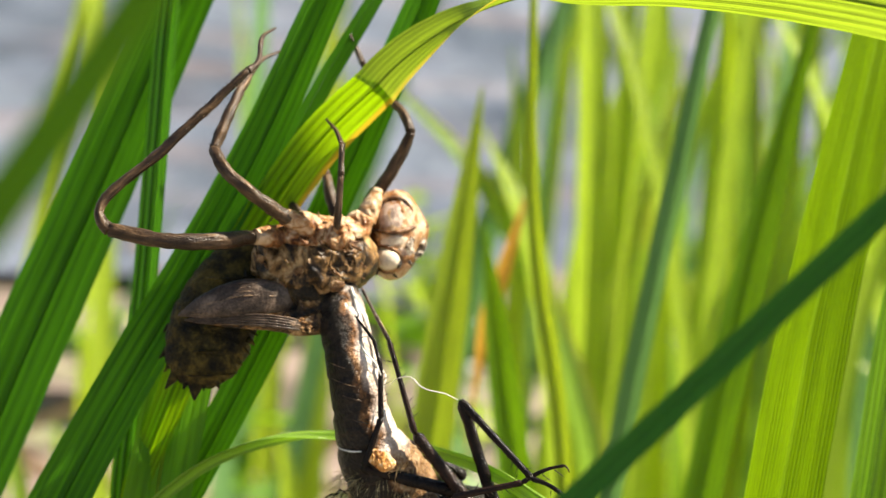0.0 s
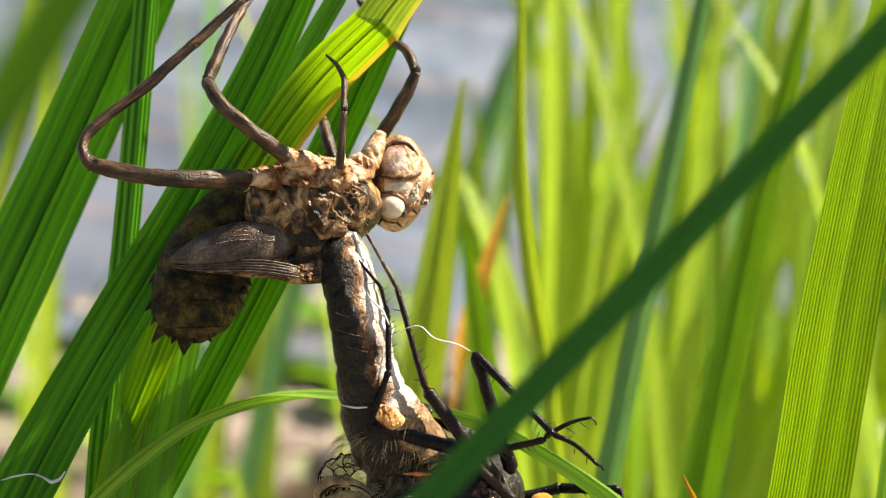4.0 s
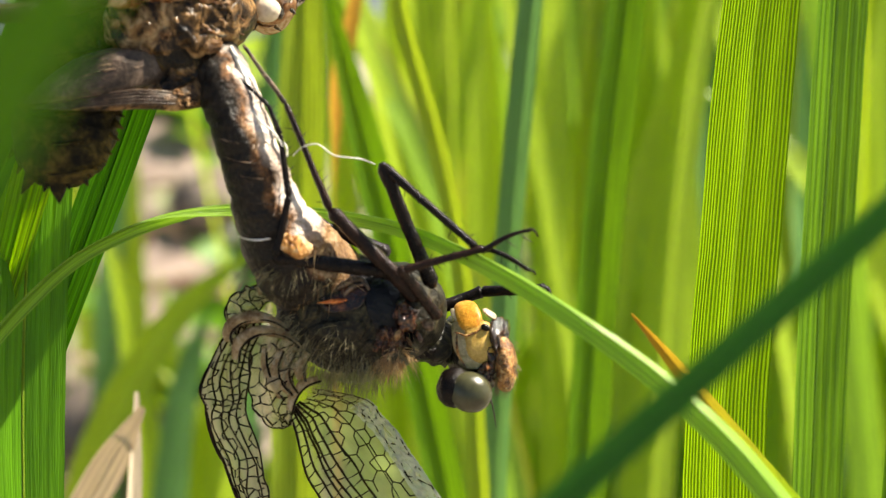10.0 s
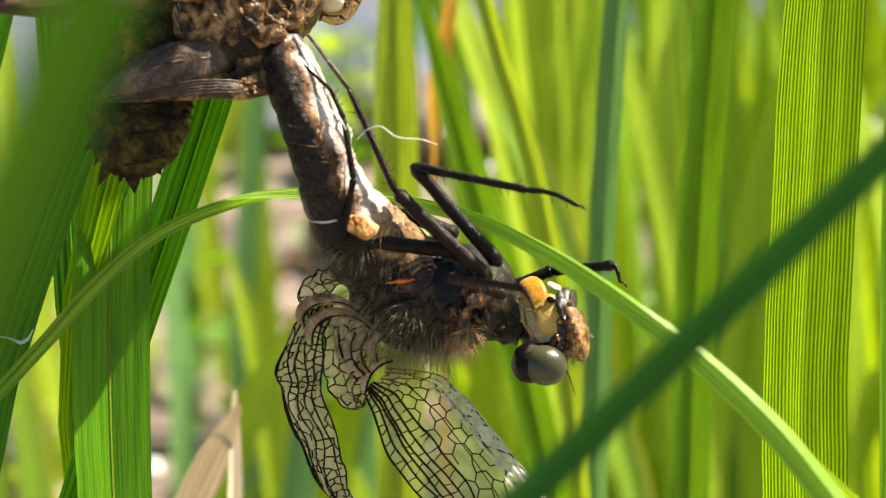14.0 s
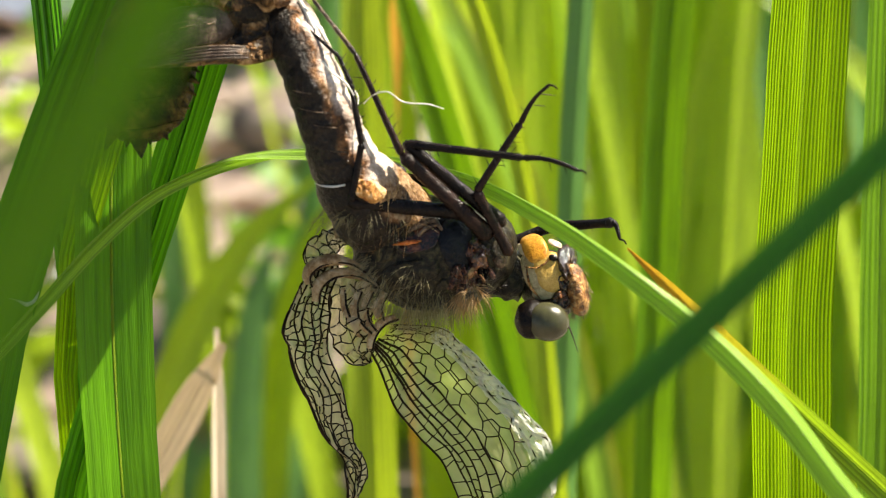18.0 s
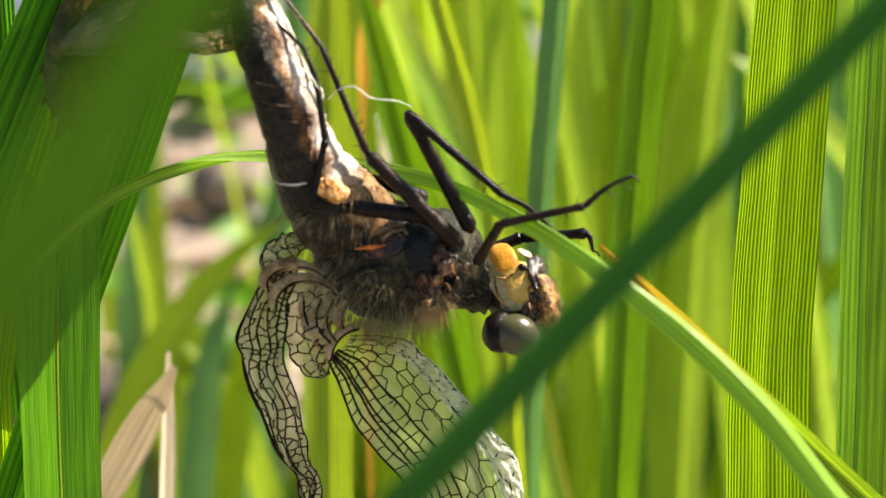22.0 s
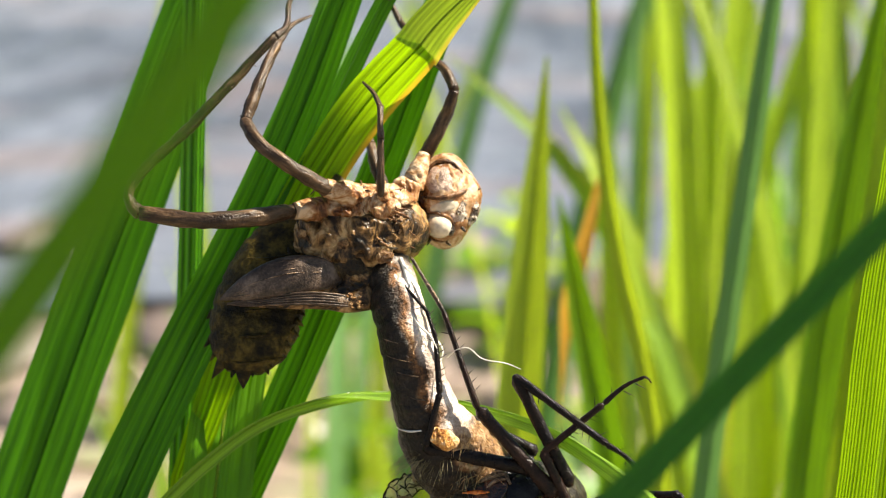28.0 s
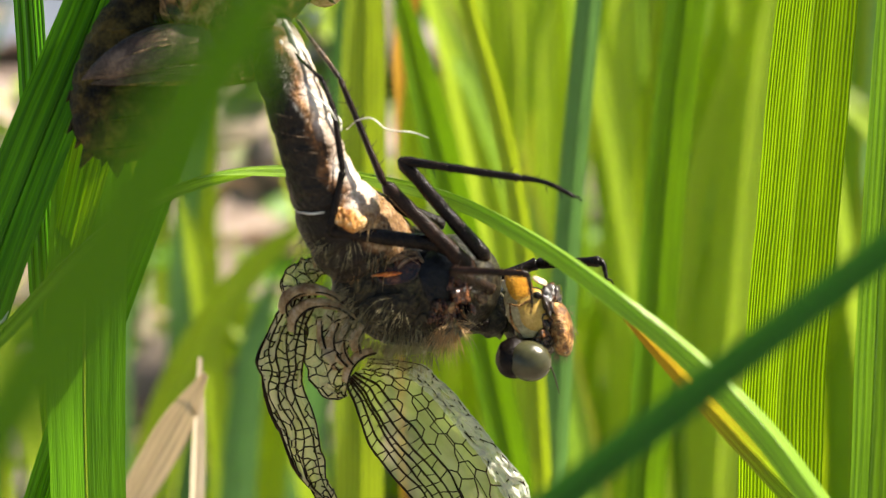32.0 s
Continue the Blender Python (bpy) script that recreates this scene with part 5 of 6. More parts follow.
for rows in ([(2.1, 6.5, 3.9, 0.07), (2.6, 5.5, 1.2, 0.06), (3.4, 4.6, -0.6, 0.05), (4.6, 3.2, -1.5, 0.05), (5.1, 2.2, -2.3, 0.04), (5.0, 2.0, -2.9, 0.03)], [(5.4, 2.4, -2.6, 0.03), (6.1, 1.6, -2.1, 0.04), (6.9, 1.2, -2.0, 0.04), (7.7, 1.2, -2.6, 0.04), (9.4, 1.6, -2.9, 0.03), (10.2, 2.2, -3.2, 0.02)],
             [(1.9, 3.2, 3.9, 0.12), (2.6, 2.2, 2.4, 0.15), (3.2, 1.8, 0.6, 0.13), (3.7, 1.6, -0.8, 0.08), (4.1, 1.4, -2.0, 0.04)], [(2.9, 1.5, 0.4, 0.05), (3.6, 1.0, -0.6, 0.07), (4.5, 0.8, -1.4, 0.06), (4.9, 0.8, -2.1, 0.03)],
             [(1.3, 3.0, 3.6, 0.12), (1.9, 2.0, 2.2, 0.15), (2.5, 1.4, 0.8, 0.1), (2.9, 1.2, -0.2, 0.06)]):
    bm = bmesh.new()
    tube(bm, rows, 6, 6)
    part("breathing_thread", bm, THREAD, husk, "white thread of shed windpipe lining")

# ---- the dragonfly ----
fly = thing("dragonfly", (1.0, 2.0, 3.2), "dark hairy dragonfly hanging head down, freshly emerged, wings crumpled", "dragonfly")

bm = bmesh.new()
tube(bm, [(0.4, 6.0, 5.0, 1.2), (0.9, 4.6, 3.2, 1.6), (1.7, 3.1, 1.2, 1.75), (2.5, 2.5, -1.2, 1.82), (3.2, 2.7, -3.6, 1.9), (3.9, 3.2, -5.8, 2.15), (4.7, 4.0, -7.6, 2.6), (5.8, 5.2, -9.2, 2.9), (7.0, 6.4, -10.4, 2.8)], 9, 30, 0.95, 0.035, 5.0, rings=0.075, ring_step=2.2)
abdomen = part("abdomen", bm, BELLY, fly, "dark ringed abdomen, belly pale and orange")
bm = bmesh.new()
tube(bm, [(2.1, 3.3, -7.25, 0.04), (2.55, 2.3, -7.4, 0.06), (3.3, 1.72, -7.48, 0.07), (4.0, 1.45, -7.4, 0.05)], 6, 6)
part("ring_skin", bm, THREAD, abdomen, "white skin between two rings")
for k, (x, y, z, r) in enumerate(((2.05, 2.8, 0.2, 1.76), (2.6, 2.55, -1.9, 1.84), (3.25, 2.75, -3.9, 1.93), (2.9, 2.6, -3.0, 1.88), (3.75, 3.1, -5.4, 2.08))):
    bm = bmesh.new()
    tube(bm, [(x + r * math.cos(a) * 1.0, y - r * 0.965 * math.sin(a), z - 0.55 * r * (math.sin(a) - 1) * 0.5 - 0.28 * math.cos(a), (0.04 if k != 3 else 0.025)) for a in (math.pi * f for f in (0.98, 0.85, 0.7, 0.55, 0.42))], 6, 6, lump=0.35, seed=k)
    part("ring_edge", bm, HUSK_LEG, abdomen, "brown edge of a ring")
bm = bmesh.new()
plate(bm, front_of((5.0, 4.3, -8.0), (3.0, 2.9, 2.8)), (5.4, -7.8), (1.1, 0.6), -25, 0.03, 0.0, 0.3, 3.0, 2.2, 0.14, 0.9)
part("belly_plate", bm, shell("orange_belly", ((0.3, (0.25, 0.07, 0.012)), (0.48, (0.72, 0.34, 0.08)), (0.62, (0.88, 0.62, 0.34)), (0.8, (0.9, 0.8, 0.62))), 0.9, 0.35, 5.0, 0.0004, 0.1), abdomen, "orange and cream belly plates")

CHEST = ((8.9, 7.0, -12.3), (4.9, 3.8, 3.6))
CHEST_OF = front_of(*CHEST)
bm = bmesh.new()
crust(bm, *CHEST, (0, 10, 0), 8.0, 5, 0.35)
crust(bm, (11.6, 7.0, -12.2), (2.9, 3.3, 2.9), (0, 20, 0), 9.0, 4, 0.5)
chest = part("thorax", bm, BODY_DARK, fly, "blackish metallic thorax with pale hairs")
bm = bmesh.new()
plate(bm, CHEST_OF, (8.2, -11.0), (1.5, 0.85), 16, 0.25, 0.2, 0.15, 3.0)
part("side_plate", bm, BODY_MAROON, chest, "red-brown plate on the thorax side")
# the sun's orange highlight on the side plate, shaped as a bright stripe
bm = bmesh.new()
blob(bm, (7.5, 2.98, -11.25), (0.85, 0.2, 0.14), (0, -4, 0), 0.5, 0.4, 2.0, 3, 1.4)
part("side_stripe", bm, BODY_GLINT, chest, "glossy orange stripe for the sun's glint on the red-brown plate")
for at, size, a, mat, lab in (((10.6, -11.6), (1.2, 1.9), 15, BODY_BLUE, "smooth blue-black plate"), ((7.6, -13.2), (2.0, 0.9), 12, BODY_DARK, "dark lower plate"), ((6.0, -11.2), (0.9, 1.3), -10, BODY_DARK, "dark plate at the wing root"), ((10.2, -14.4), (1.3, 0.9), 10, BODY_DARK, "dark plate above the neck"), ((9.6, -9.6), (1.5, 0.6), 24, BODY_BLUE, "smooth dark plate")):
    bm = bmesh.new()
    plate(bm, CHEST_OF, at, size, a, 0.3, 0.08, 0.12, at[0])
    part("thorax_plate", bm, mat, chest, lab)
bm = bmesh.new()
crease(bm, CHEST_OF, [(7.6, -10.6), (8.4, -10.2), (9.2, -10.0), (9.7, -10.6)], 0.22, 0.4, 1)
crease(bm, CHEST_OF, [(8.2, -10.9), (8.8, -10.4), (9.4, -10.3)], 0.14, 0.45, 2)
part("plate_rim", bm, HUSK_LEG, chest, "pale brown folded rim")
for at, size, a, mat, k in (((12.3, -12.3), (1.5, 1.2), 20, BODY_MAROON, 1), ((12.6, -14.0), (1.5, 1.2), -10, BLACK_LEG, 2), ((10.9, -13.8), (1.2, 1.0), 0, BODY_MAROON, 3)):
    bm = bmesh.new()
    plate(bm, CHEST_OF, at, size, a, 0.35, 0.0, 0.3, k * 5.0, 2.2, 0.9, 1.3)
    part("shoulder_plate", bm, mat, chest, "wet shiny folded skin at the leg roots")
for c, r, mat in (((13.2, 3.75, -12.85), (0.36, 0.22, 0.3), HUSK_LEG), ((12.6, 3.6, -13.5), (0.36, 0.2, 0.18), BODY_MAROON), ((11.15, 3.4, -13.5), (0.3, 0.26, 0.5), HUSK_TAN), ((12.0, 3.4, -13.75), (0.3, 0.12, 0.1), HUSK_TAN), ((11.5, 3.5, -12.5), (0.5, 0.25, 0.3), BLACK_LEG)):
    bm = bmesh.new()
    crust(bm, c, r, (0, 20 * c[0], 0), c[0] * 3, 4, 2.2)
    part("leg_root_knob", bm, mat, chest, "wet shiny knob at the leg root")


def coat(centre, radii, count, reach, low, thick=0.02, tuft=7):
    """Hairs in tufts all round a rounded body, as far as they can be seen."""
    roots = []
    for _ in range(count // tuft):
        d = Vector((random.gauss(-0.3, 1), random.gauss(-0.6, 0.8), random.gauss(low, 0.8))).normalized()
        comb = Vector((random.uniform(-0.9, 0.1), random.uniform(-0.3, 0.3), random.uniform(-1.4, -0.4)))
        for _ in range(tuft):
            e = (d + 0.10 * Vector((random.gauss(0, 1), random.gauss(0, 1), random.gauss(0, 1)))).normalized()
            p = Vector(centre) + 0.97 * Vector((e.x * radii[0], e.y * radii[1], e.z * radii[2]))
            roots.append((p, e * 0.9 + comb + 0.4 * Vector((random.gauss(0, 1), random.gauss(0, 1), random.gauss(0, 1)))))
    return spikes(bmesh.new(), roots, reach, thick)


part("hair", coat((8.3, 7.0, -12.6), (4.6, 3.9, 3.5), 1050, 1.7, -1.2, 0.016), HAIR, chest, "fine pale olive hairs")
part("hair", coat((7.4, 6.2, -10.4), (2.6, 3.2, 1.0), 170, 1.2, 0.2, 0.02), TUFT, chest, "tan hairs below the abdomen")
part("hair", coat((6.3, 5.0, -7.9), (2.2, 2.9, 1.2), 200, 0.9, 0.3, 0.018), TUFT, abdomen, "tan hairs on the belly")
part("hair_tuft", coat((11.2, 4.6, -14.6), (0.7, 1.0, 0.7), 150, 1.1, -0.6, 0.022), TUFT, chest, "straw-coloured tuft")
part("hair", coat((5.2, 5.0, -9.4), (2.9, 2.9, 1.6), 240, 1.4, 0.0, 0.016), HAIR, abdomen, "long pale hairs on the first rings")

# neck and head; the head turns on the neck
bm = bmesh.new()
tube(bm, [(13.0, 7.2, -13.9, 1.7), (13.9, 7.2, -14.2, 1.5), (14.8, 7.2, -14.5, 1.35)], 5, 14, 1.0, 0.25, 4.0)
part("neck", bm, BODY_DARK, fly, "black wrinkled neck")
NECK = (14.2, 7.2, -14.3)
bm = bmesh.new()
blob(bm, (16.4, 8.0, -14.9), (1.9, 2.7, 2.3), (0, -15, 0), 0.1, 0.05, 3.0, 3)
skull = part("head", bm, BODY_DARK, fly, "dark head with orange mouth plates", joint=NECK)


def on_head(name, bm, material, label=""):
    """A piece of the head, in the head's own space."""
    bmesh.ops.recalc_face_normals(bm, faces=bm.faces)
    bm.transform(Matrix.Translation(-world(NECK)) @ LAY)
    me = bpy.data.meshes.new(name)
    bm.to_mesh(me)
    bm.free()
    me.materials.append(material)
    for p in me.polygons:
        p.use_smooth = True
    ob = new(name, me)
    ob.parent = skull
    return tagged(ob, label)


SKULL_OF = front_of((16.2, 8.0, -14.4), (2.5, 2.9, 3.4))
for at, size, a, lift, mat, lab in (((15.3, -13.8), (0.62, 1.15), 12, 0.10, PALE_SKIN, "pale greenish mouth skin"), ((16.25, -15.1), (1.1, 0.5), 8, 0.12, PALE_SKIN, "pale greenish mouth skin"), ((16.4, -13.95), (1.02, 1.38), 12, 0.2, FACE, "large amber mouth plate"), ((15.6, -12.4), (0.8, 0.92), 26, 0.22, FACE_ORANGE, "orange upper mouth plate"), ((16.95, -12.2), (0.5, 0.2), -30, 0.2, HUSK_EYE, "cream mouth plate"), ((14.8, -12.4), (0.2, 0.36), 20, 0.1, HUSK_EYE, "cream mouth plate")):
    bm = bmesh.new()
    plate(bm, SKULL_OF, at, size, a, lift, 0.03, 0.08, at[0], 2.6)
    on_head("mouth_plate", bm, mat, lab)
bm = bmesh.new()
crease(bm, SKULL_OF, [(14.8, -13.4), (15.5, -13.55), (16.2, -13.2), (16.6, -12.8)], 0.07, 0.2, 1)
crease(bm, SKULL_OF, [(14.95, -13.4), (15.05, -14.6), (15.6, -15.5)], 0.09, 0.12, 2)
crease(bm, SKULL_OF, [(16.7, -12.9), (17.3, -13.8), (17.1, -15.2)], 0.08, 0.15, 3)
on_head("plate_seam", bm, FRONS, "brown seams between the mouth plates")
# no real opening: a black lump paints the shade between the mouth plates
bm = bmesh.new()
blob(bm, (16.65, 5.15, -13.0), (0.3, 0.2, 0.22), (0, 20, 0), 0.1, 0.05, 2.0, 3)
on_head("mouth_gap", bm, BLACK_LEG, "black lump for the shade in the gap between the mouth plates")
bm = bmesh.new()
blob(bm, (15.9, 4.8, -16.95), (1.4, 1.1, 1.24), (0, 20, 0), 0.0, 0.0, 0, 4)
on_head("eye", bm, EYE, "large glossy olive-grey compound eye")
bm = bmesh.new()
crust(bm, (15.0, 5.2, -16.75), (1.0, 1.0, 1.2), (0, 10, 0), 5.0, 4, 0.8)
on_head("eye_back", bm, BLACK_LEG, "black rear of the eye")
bm = bmesh.new()
blob(bm, (15.6, 9.8, -13.6), (1.3, 1.2, 1.2), (0, 0, 0), 0.0, 0.0, 0, 3)
on_head("eye", bm, EYE, "large glossy olive-grey compound eye")
bm = bmesh.new()
crust(bm, (17.95, 6.9, -15.2), (0.85, 2.1, 1.85), (0, -10, 0), 6.0, 4, 0.7)
on_head("brow", bm, FRONS, "orange-brown hairy brow")
bm = bmesh.new()
plate(bm, SKULL_OF, (17.55, -13.7), (0.72, 1.6), -12, 0.32, 0.0, 0.3, 7.0, 2.2, 0.55, 1.4)
plate(bm, SKULL_OF, (17.0, -16.0), (1.0, 0.85), -30, 0.35, 0.0, 0.3, 8.0, 2.2, 0.55, 1.4)
on_head("upper_lip", bm, LIP, "shiny blackish brown upper lip")
bm = bmesh.new()
tube(bm, [(17.0, 4.8, -16.8, 0.08), (17.3, 4.5, -17.7, 0.05), (17.6, 4.4, -19.0, 0.02)], 5, 5)
on_head("antenna", bm, BRISTLE, "short thin black antenna")
on_head("hair", coat((18.0, 6.9, -15.2), (0.9, 2.1, 1.9), 420, 0.5, -0.1, 0.014), HAIR, "short pale bristles")


def segment(name, a, b, r0, r1, material, label, joint=None, comb=0, foot=False):
    """One joint of a leg from a to b, with a comb of spines along it; foot: it ends in a hooked claw."""
    a, b = np.array(a, float), np.array(b, float)
    way = (b - a) / np.linalg.norm(b - a)
    rows = []
    for t in np.linspace(-0.02, 1.02, 20):
        near = min(t + 0.02, 1.02 - t)
        bulge = 1 + 0.10 * math.exp(-(((t - 0.06) / 0.06) ** 2)) + 0.16 * math.exp(-(((t - 0.96) / 0.05) ** 2))
        lift = 0.25 * math.sin(math.pi * t) if foot else 0.0
        rows.append((*(a + (b - a) * t + (0.1 * lift, 0, lift)), (r0 + (r1 - r0) * t) * bulge * (0.45 + 0.55 * min(1.0, near / 0.03))))
    if foot:
        rows[-1] = (*(b + 0.05 * way), r1 * 0.8)
        rows += [(*(b + (0.28, 0, -0.14)), r1 * 0.55), (*(b + (0.42, 0, -0.40)), 0.05)]
    bm = bmesh.new()
    tube(bm, rows, 1, 12, 0.9, 0.13, a[0])
    ob = part(name, bm, material, fly, label, joint=joint)
    if comb:
        d = (b - a) / np.linalg.norm(b - a)
        n = np.array((-d[2], 0, d[0]))
        home = world(joint) if joint else fly.location
        for k in range(comb):
            p = a + (b - a) * (k + 0.7) / (comb + 0.5)
            turn = -1 if k % 4 else 1
            bm = spikes(bmesh.new(), [(p, turn * n * 0.8 + d * 0.45 + (0, -0.2 * turn, 0))], 0.72, 0.045, bow=0.0)
            bm.transform(Matrix.Translation(-home) @ LAY)
            me = bpy.data.meshes.new("spine")
            bm.to_mesh(me)
            bm.free()
            me.materials.append(BRISTLE)
            new("spine", me).parent = ob
    return ob


segment("mid_femur", (12.6, 3.6, -11.2), (7.6, 2.2, -5.9), 0.52, 0.40, BROWN_LEG, "dark brown femur")
segment("mid_tibia", (7.5, 2.1, -5.8), (5.1, 1.6, 0.4), 0.23, 0.16, BROWN_LEG, "slender brown tibia drawn out of the skin", comb=11)
segment("mid_tarsus", (5.1, 1.6, 0.4), (2.7, 2.6, 3.9), 0.16, 0.10, HUSK_LEG, "thin pale-edged foot")
segment("hind_femur", (11.6, 3.8, -9.7), (4.2, 2.0, -8.5), 0.5, 0.42, BLACK_LEG, "glossy black femur", comb=0)
segment("hind_tibia", (4.3, 1.6, -8.4), (5.15, 1.0, -5.0), 0.24, 0.2, BLACK_LEG, "black spiny tibia along the belly", comb=7)
segment("hind_tibia", (5.15, 1.0, -5.0), (4.75, 1.0, -1.4), 0.2, 0.16, BLACK_LEG, "black spiny tibia along the belly", comb=9)
segment("hind_tarsus", (4.75, 1.0, -1.4), (4.1, 1.1, 0.3), 0.16, 0.12, BLACK_LEG, "black foot", comb=4)
segment("hind_tarsus", (4.1, 1.1, 0.3), (2.4, 1.9, 2.0), 0.13, 0.08, BLACK_LEG, "black foot", comb=4)
segment("far_hind_femur", (11.0, 7.0, -8.6), (6.6, 6.6, -6.6), 0.45, 0.4, BLACK_LEG, "glossy black femur", comb=3)
segment("far_fore_femur", (14.0, 8.6, -12.2), (16.9, 8.6, -11.2), 0.42, 0.36, BLACK_LEG, "glossy black femur")
segment("far_fore_tibia", (16.9, 8.6, -11.2), (20.6, 6.0, -11.0), 0.34, 0.3, BLACK_LEG, "glossy black tibia clasping the blade", comb=4)
segment("far_fore_tarsus", (20.6, 6.0, -11.0), (20.9, 5.6, -12.0), 0.24, 0.1, BLACK_LEG, "black foot", foot=True)


def chain(root, knee, ankle, toe, labels, radii, material):
    """A leg of three joints that move; returns them with their lengths and rest directions."""
    out, names = [], ("femur", "tibia", "tarsus")
    stops = [np.array(p, float) for p in (root, knee, ankle, toe)]
    for k in range(3):
        a, b = stops[k], stops[k + 1]
        ob = segment(labels[k][0], a, b, *radii[k], material, labels[k][1], tuple(a), comb=(3, 14, 3)[k], foot=k == 2)
        out.append((ob, np.linalg.norm(b - a), (b - a) / np.linalg.norm(b - a)))
    return stops[0], out


RAISED_LEG = chain((13.5, 4.0, -10.5), (10.4, 3.0, -3.3), (15.6, 0.6, -8.0), (18.2, -0.4, -9.9), (("raised_femur", "glossy black raised femur"), ("raised_tibia", "black tibia with a comb of spines"), ("raised_tarsus", "black foot with a claw")), ((0.46, 0.38), (0.28, 0.22), (0.2, 0.12)), BLACK_LEG)
FORE_LEG = chain((13.8, 3.8, -12.4), (11.2, 1.4, -9.6), (15.6, -0.6, -8.4), (18.3, -0.6, -6.9), (("fore_femur", "dark reddish brown femur"), ("fore_tibia", "reddish brown tibia"), ("fore_tarsus", "brown foot with a pale claw")), ((0.36, 0.3), (0.26, 0.2), (0.18, 0.1)), BROWN_LEG)
LEG_A = [
    (0, 10.5, -3.3, 15.6, -7.8, 18.2, -9.1), (6, 10.5, -3.3, 15.7, -7.9, 18.4, -9.6), (8, 10.3, -3.0, 16.2, -8.4, 18.4, -9.7),
    (9, 10.4, -2.9, 15.9, -8.1, 18.6, -9.3), (12, 10.6, -3.0, 15.8, -7.9, 18.2, -9.4), (13, 7.9, -3.9, 14.5, -6.6, 17.4, -7.0),
    (13.5, 9.0, -4.0, 15.5, -7.8, 17.6, -9.4), (14, 7.9, -3.4, 14.9, -6.1, 17.6, -7.1), (14.5, 8.2, -4.0, 14.4, -5.5, 17.7, -5.8),
    (16.5, 7.6, -4.2, 14.1, -6.8, 17.4, -7.9), (17, 8.0, -3.8, 14.4, -6.3, 17.3, -7.6), (18, 7.3, -4.7, 14.2, -6.3, 17.5, -7.2),
    (19, 8.5, -4.1, 15.0, -7.7, 17.9, -9.6), (21, 9.0, -3.9, 15.3, -8.0, 17.6, -9.6), (22, 9.8, -3.2, 15.4, -8.6, 17.5, -10.2),
    (22.5, 8.0, -3.5, 13.1, -5.9, 17.0, -7.1), (23, 9.1, -4.1, 15.6, -7.9, 17.9, -9.7), (23.5, 9.5, -4.0, 15.7, -8.1, 17.9, -10.0),
    (24, 8.1, -2.9, 14.2, -6.5, 16.9, -8.5), (24.5, 7.9, -3.8, 15.3, -5.7, 17.7, -6.2), (25, 8.6, -3.5, 14.7, -6.9, 17.0, -8.9),
    (26, 8.4, -4.0, 14.6, -7.0, 17.3, -8.3), (29, 10.4, -3.6, 16.2, -8.0, 18.5, -10.2), (30, 9.6, -4.1, 16.0, -8.1, 18.3, -10.2),
    (31, 8.6, -4.6, 15.6, -7.8, 18.0, -9.5), (32, 7.9, -3.7, 15.0, -5.6, 17.9, -6.6),
]
LEG_B = [
    (0, 10.5, -9.9, 15.8, -8.2, 18.4, -6.7), (6, 11.0, -9.8, 15.9, -8.2, 18.6, -6.7), (8, 11.6, -9.7, 16.2, -8.6, 19.1, -7.2),
    (9, 11.5, -10.0, 16.3, -8.7, 19.1, -7.3), (11.5, 11.8, -8.2, 15.9, -8.1, 19.0, -7.6), (12, 10.7, -12.0, 14.6, -12.4, 15.7, -13.5),
    (12.5, 13.9, -9.3, 18.0, -6.2, 20.8, -3.7), (13, 10.1, -12.9, 13.9, -13.1, 14.7, -13.9), (13.5, 14.4, -8.9, 18.6, -5.7, 20.4, -3.9),
    (14, 10.4, -11.1, 14.1, -11.8, 15.1, -12.7), (14.5, 14.1, -11.3, 17.6, -13.5, 20.1, -15.2), (16.5, 15.5, -11.1, 19.8, -9.0, 23.4, -6.9),
    (17, 12.1, -7.8, 14.9, -6.3, 17.2, -4.0), (17.5, 16.4, -9.5, 18.6, -7.2, 22.6, -4.5), (18, 11.4, -7.2, 14.8, -4.4, 16.3, -2.5),
    (19, 11.1, -7.9, 15.4, -5.1, 17.9, -3.3), (21, 11.3, -8.0, 15.8, -5.7, 18.3, -4.0), (22, 14.9, -10.1, 19.2, -9.3, 22.3, -7.6),
    (22.5, 12.0, -7.2, 15.9, -4.3, 17.8, -2.8), (23, 10.8, -7.4, 15.1, -5.0, 17.4, -3.3), (24, 11.0, -6.4, 15.2, -4.0, 17.5, -2.4),
    (24.5, 16.0, -9.4, 19.4, -7.1, 22.6, -5.6), (25, 13.4, -7.1, 17.9, -4.0, 19.4, -2.4), (26, 12.5, -7.3, 16.9, -4.0, 18.7, -2.3),
    (29, 11.0, -7.7, 15.4, -5.6, 18.0, -4.0), (30, 11.1, -7.7, 15.5, -5.8, 18.0, -4.4), (31, 11.4, -7.5, 15.6, -5.6, 18.1, -4.3),
    (32, 11.4, -10.9, 14.7, -11.0, 15.7, -11.9),
]

# ---- wings: a skin between two edge curves, with veins along and a net of cells between them ----


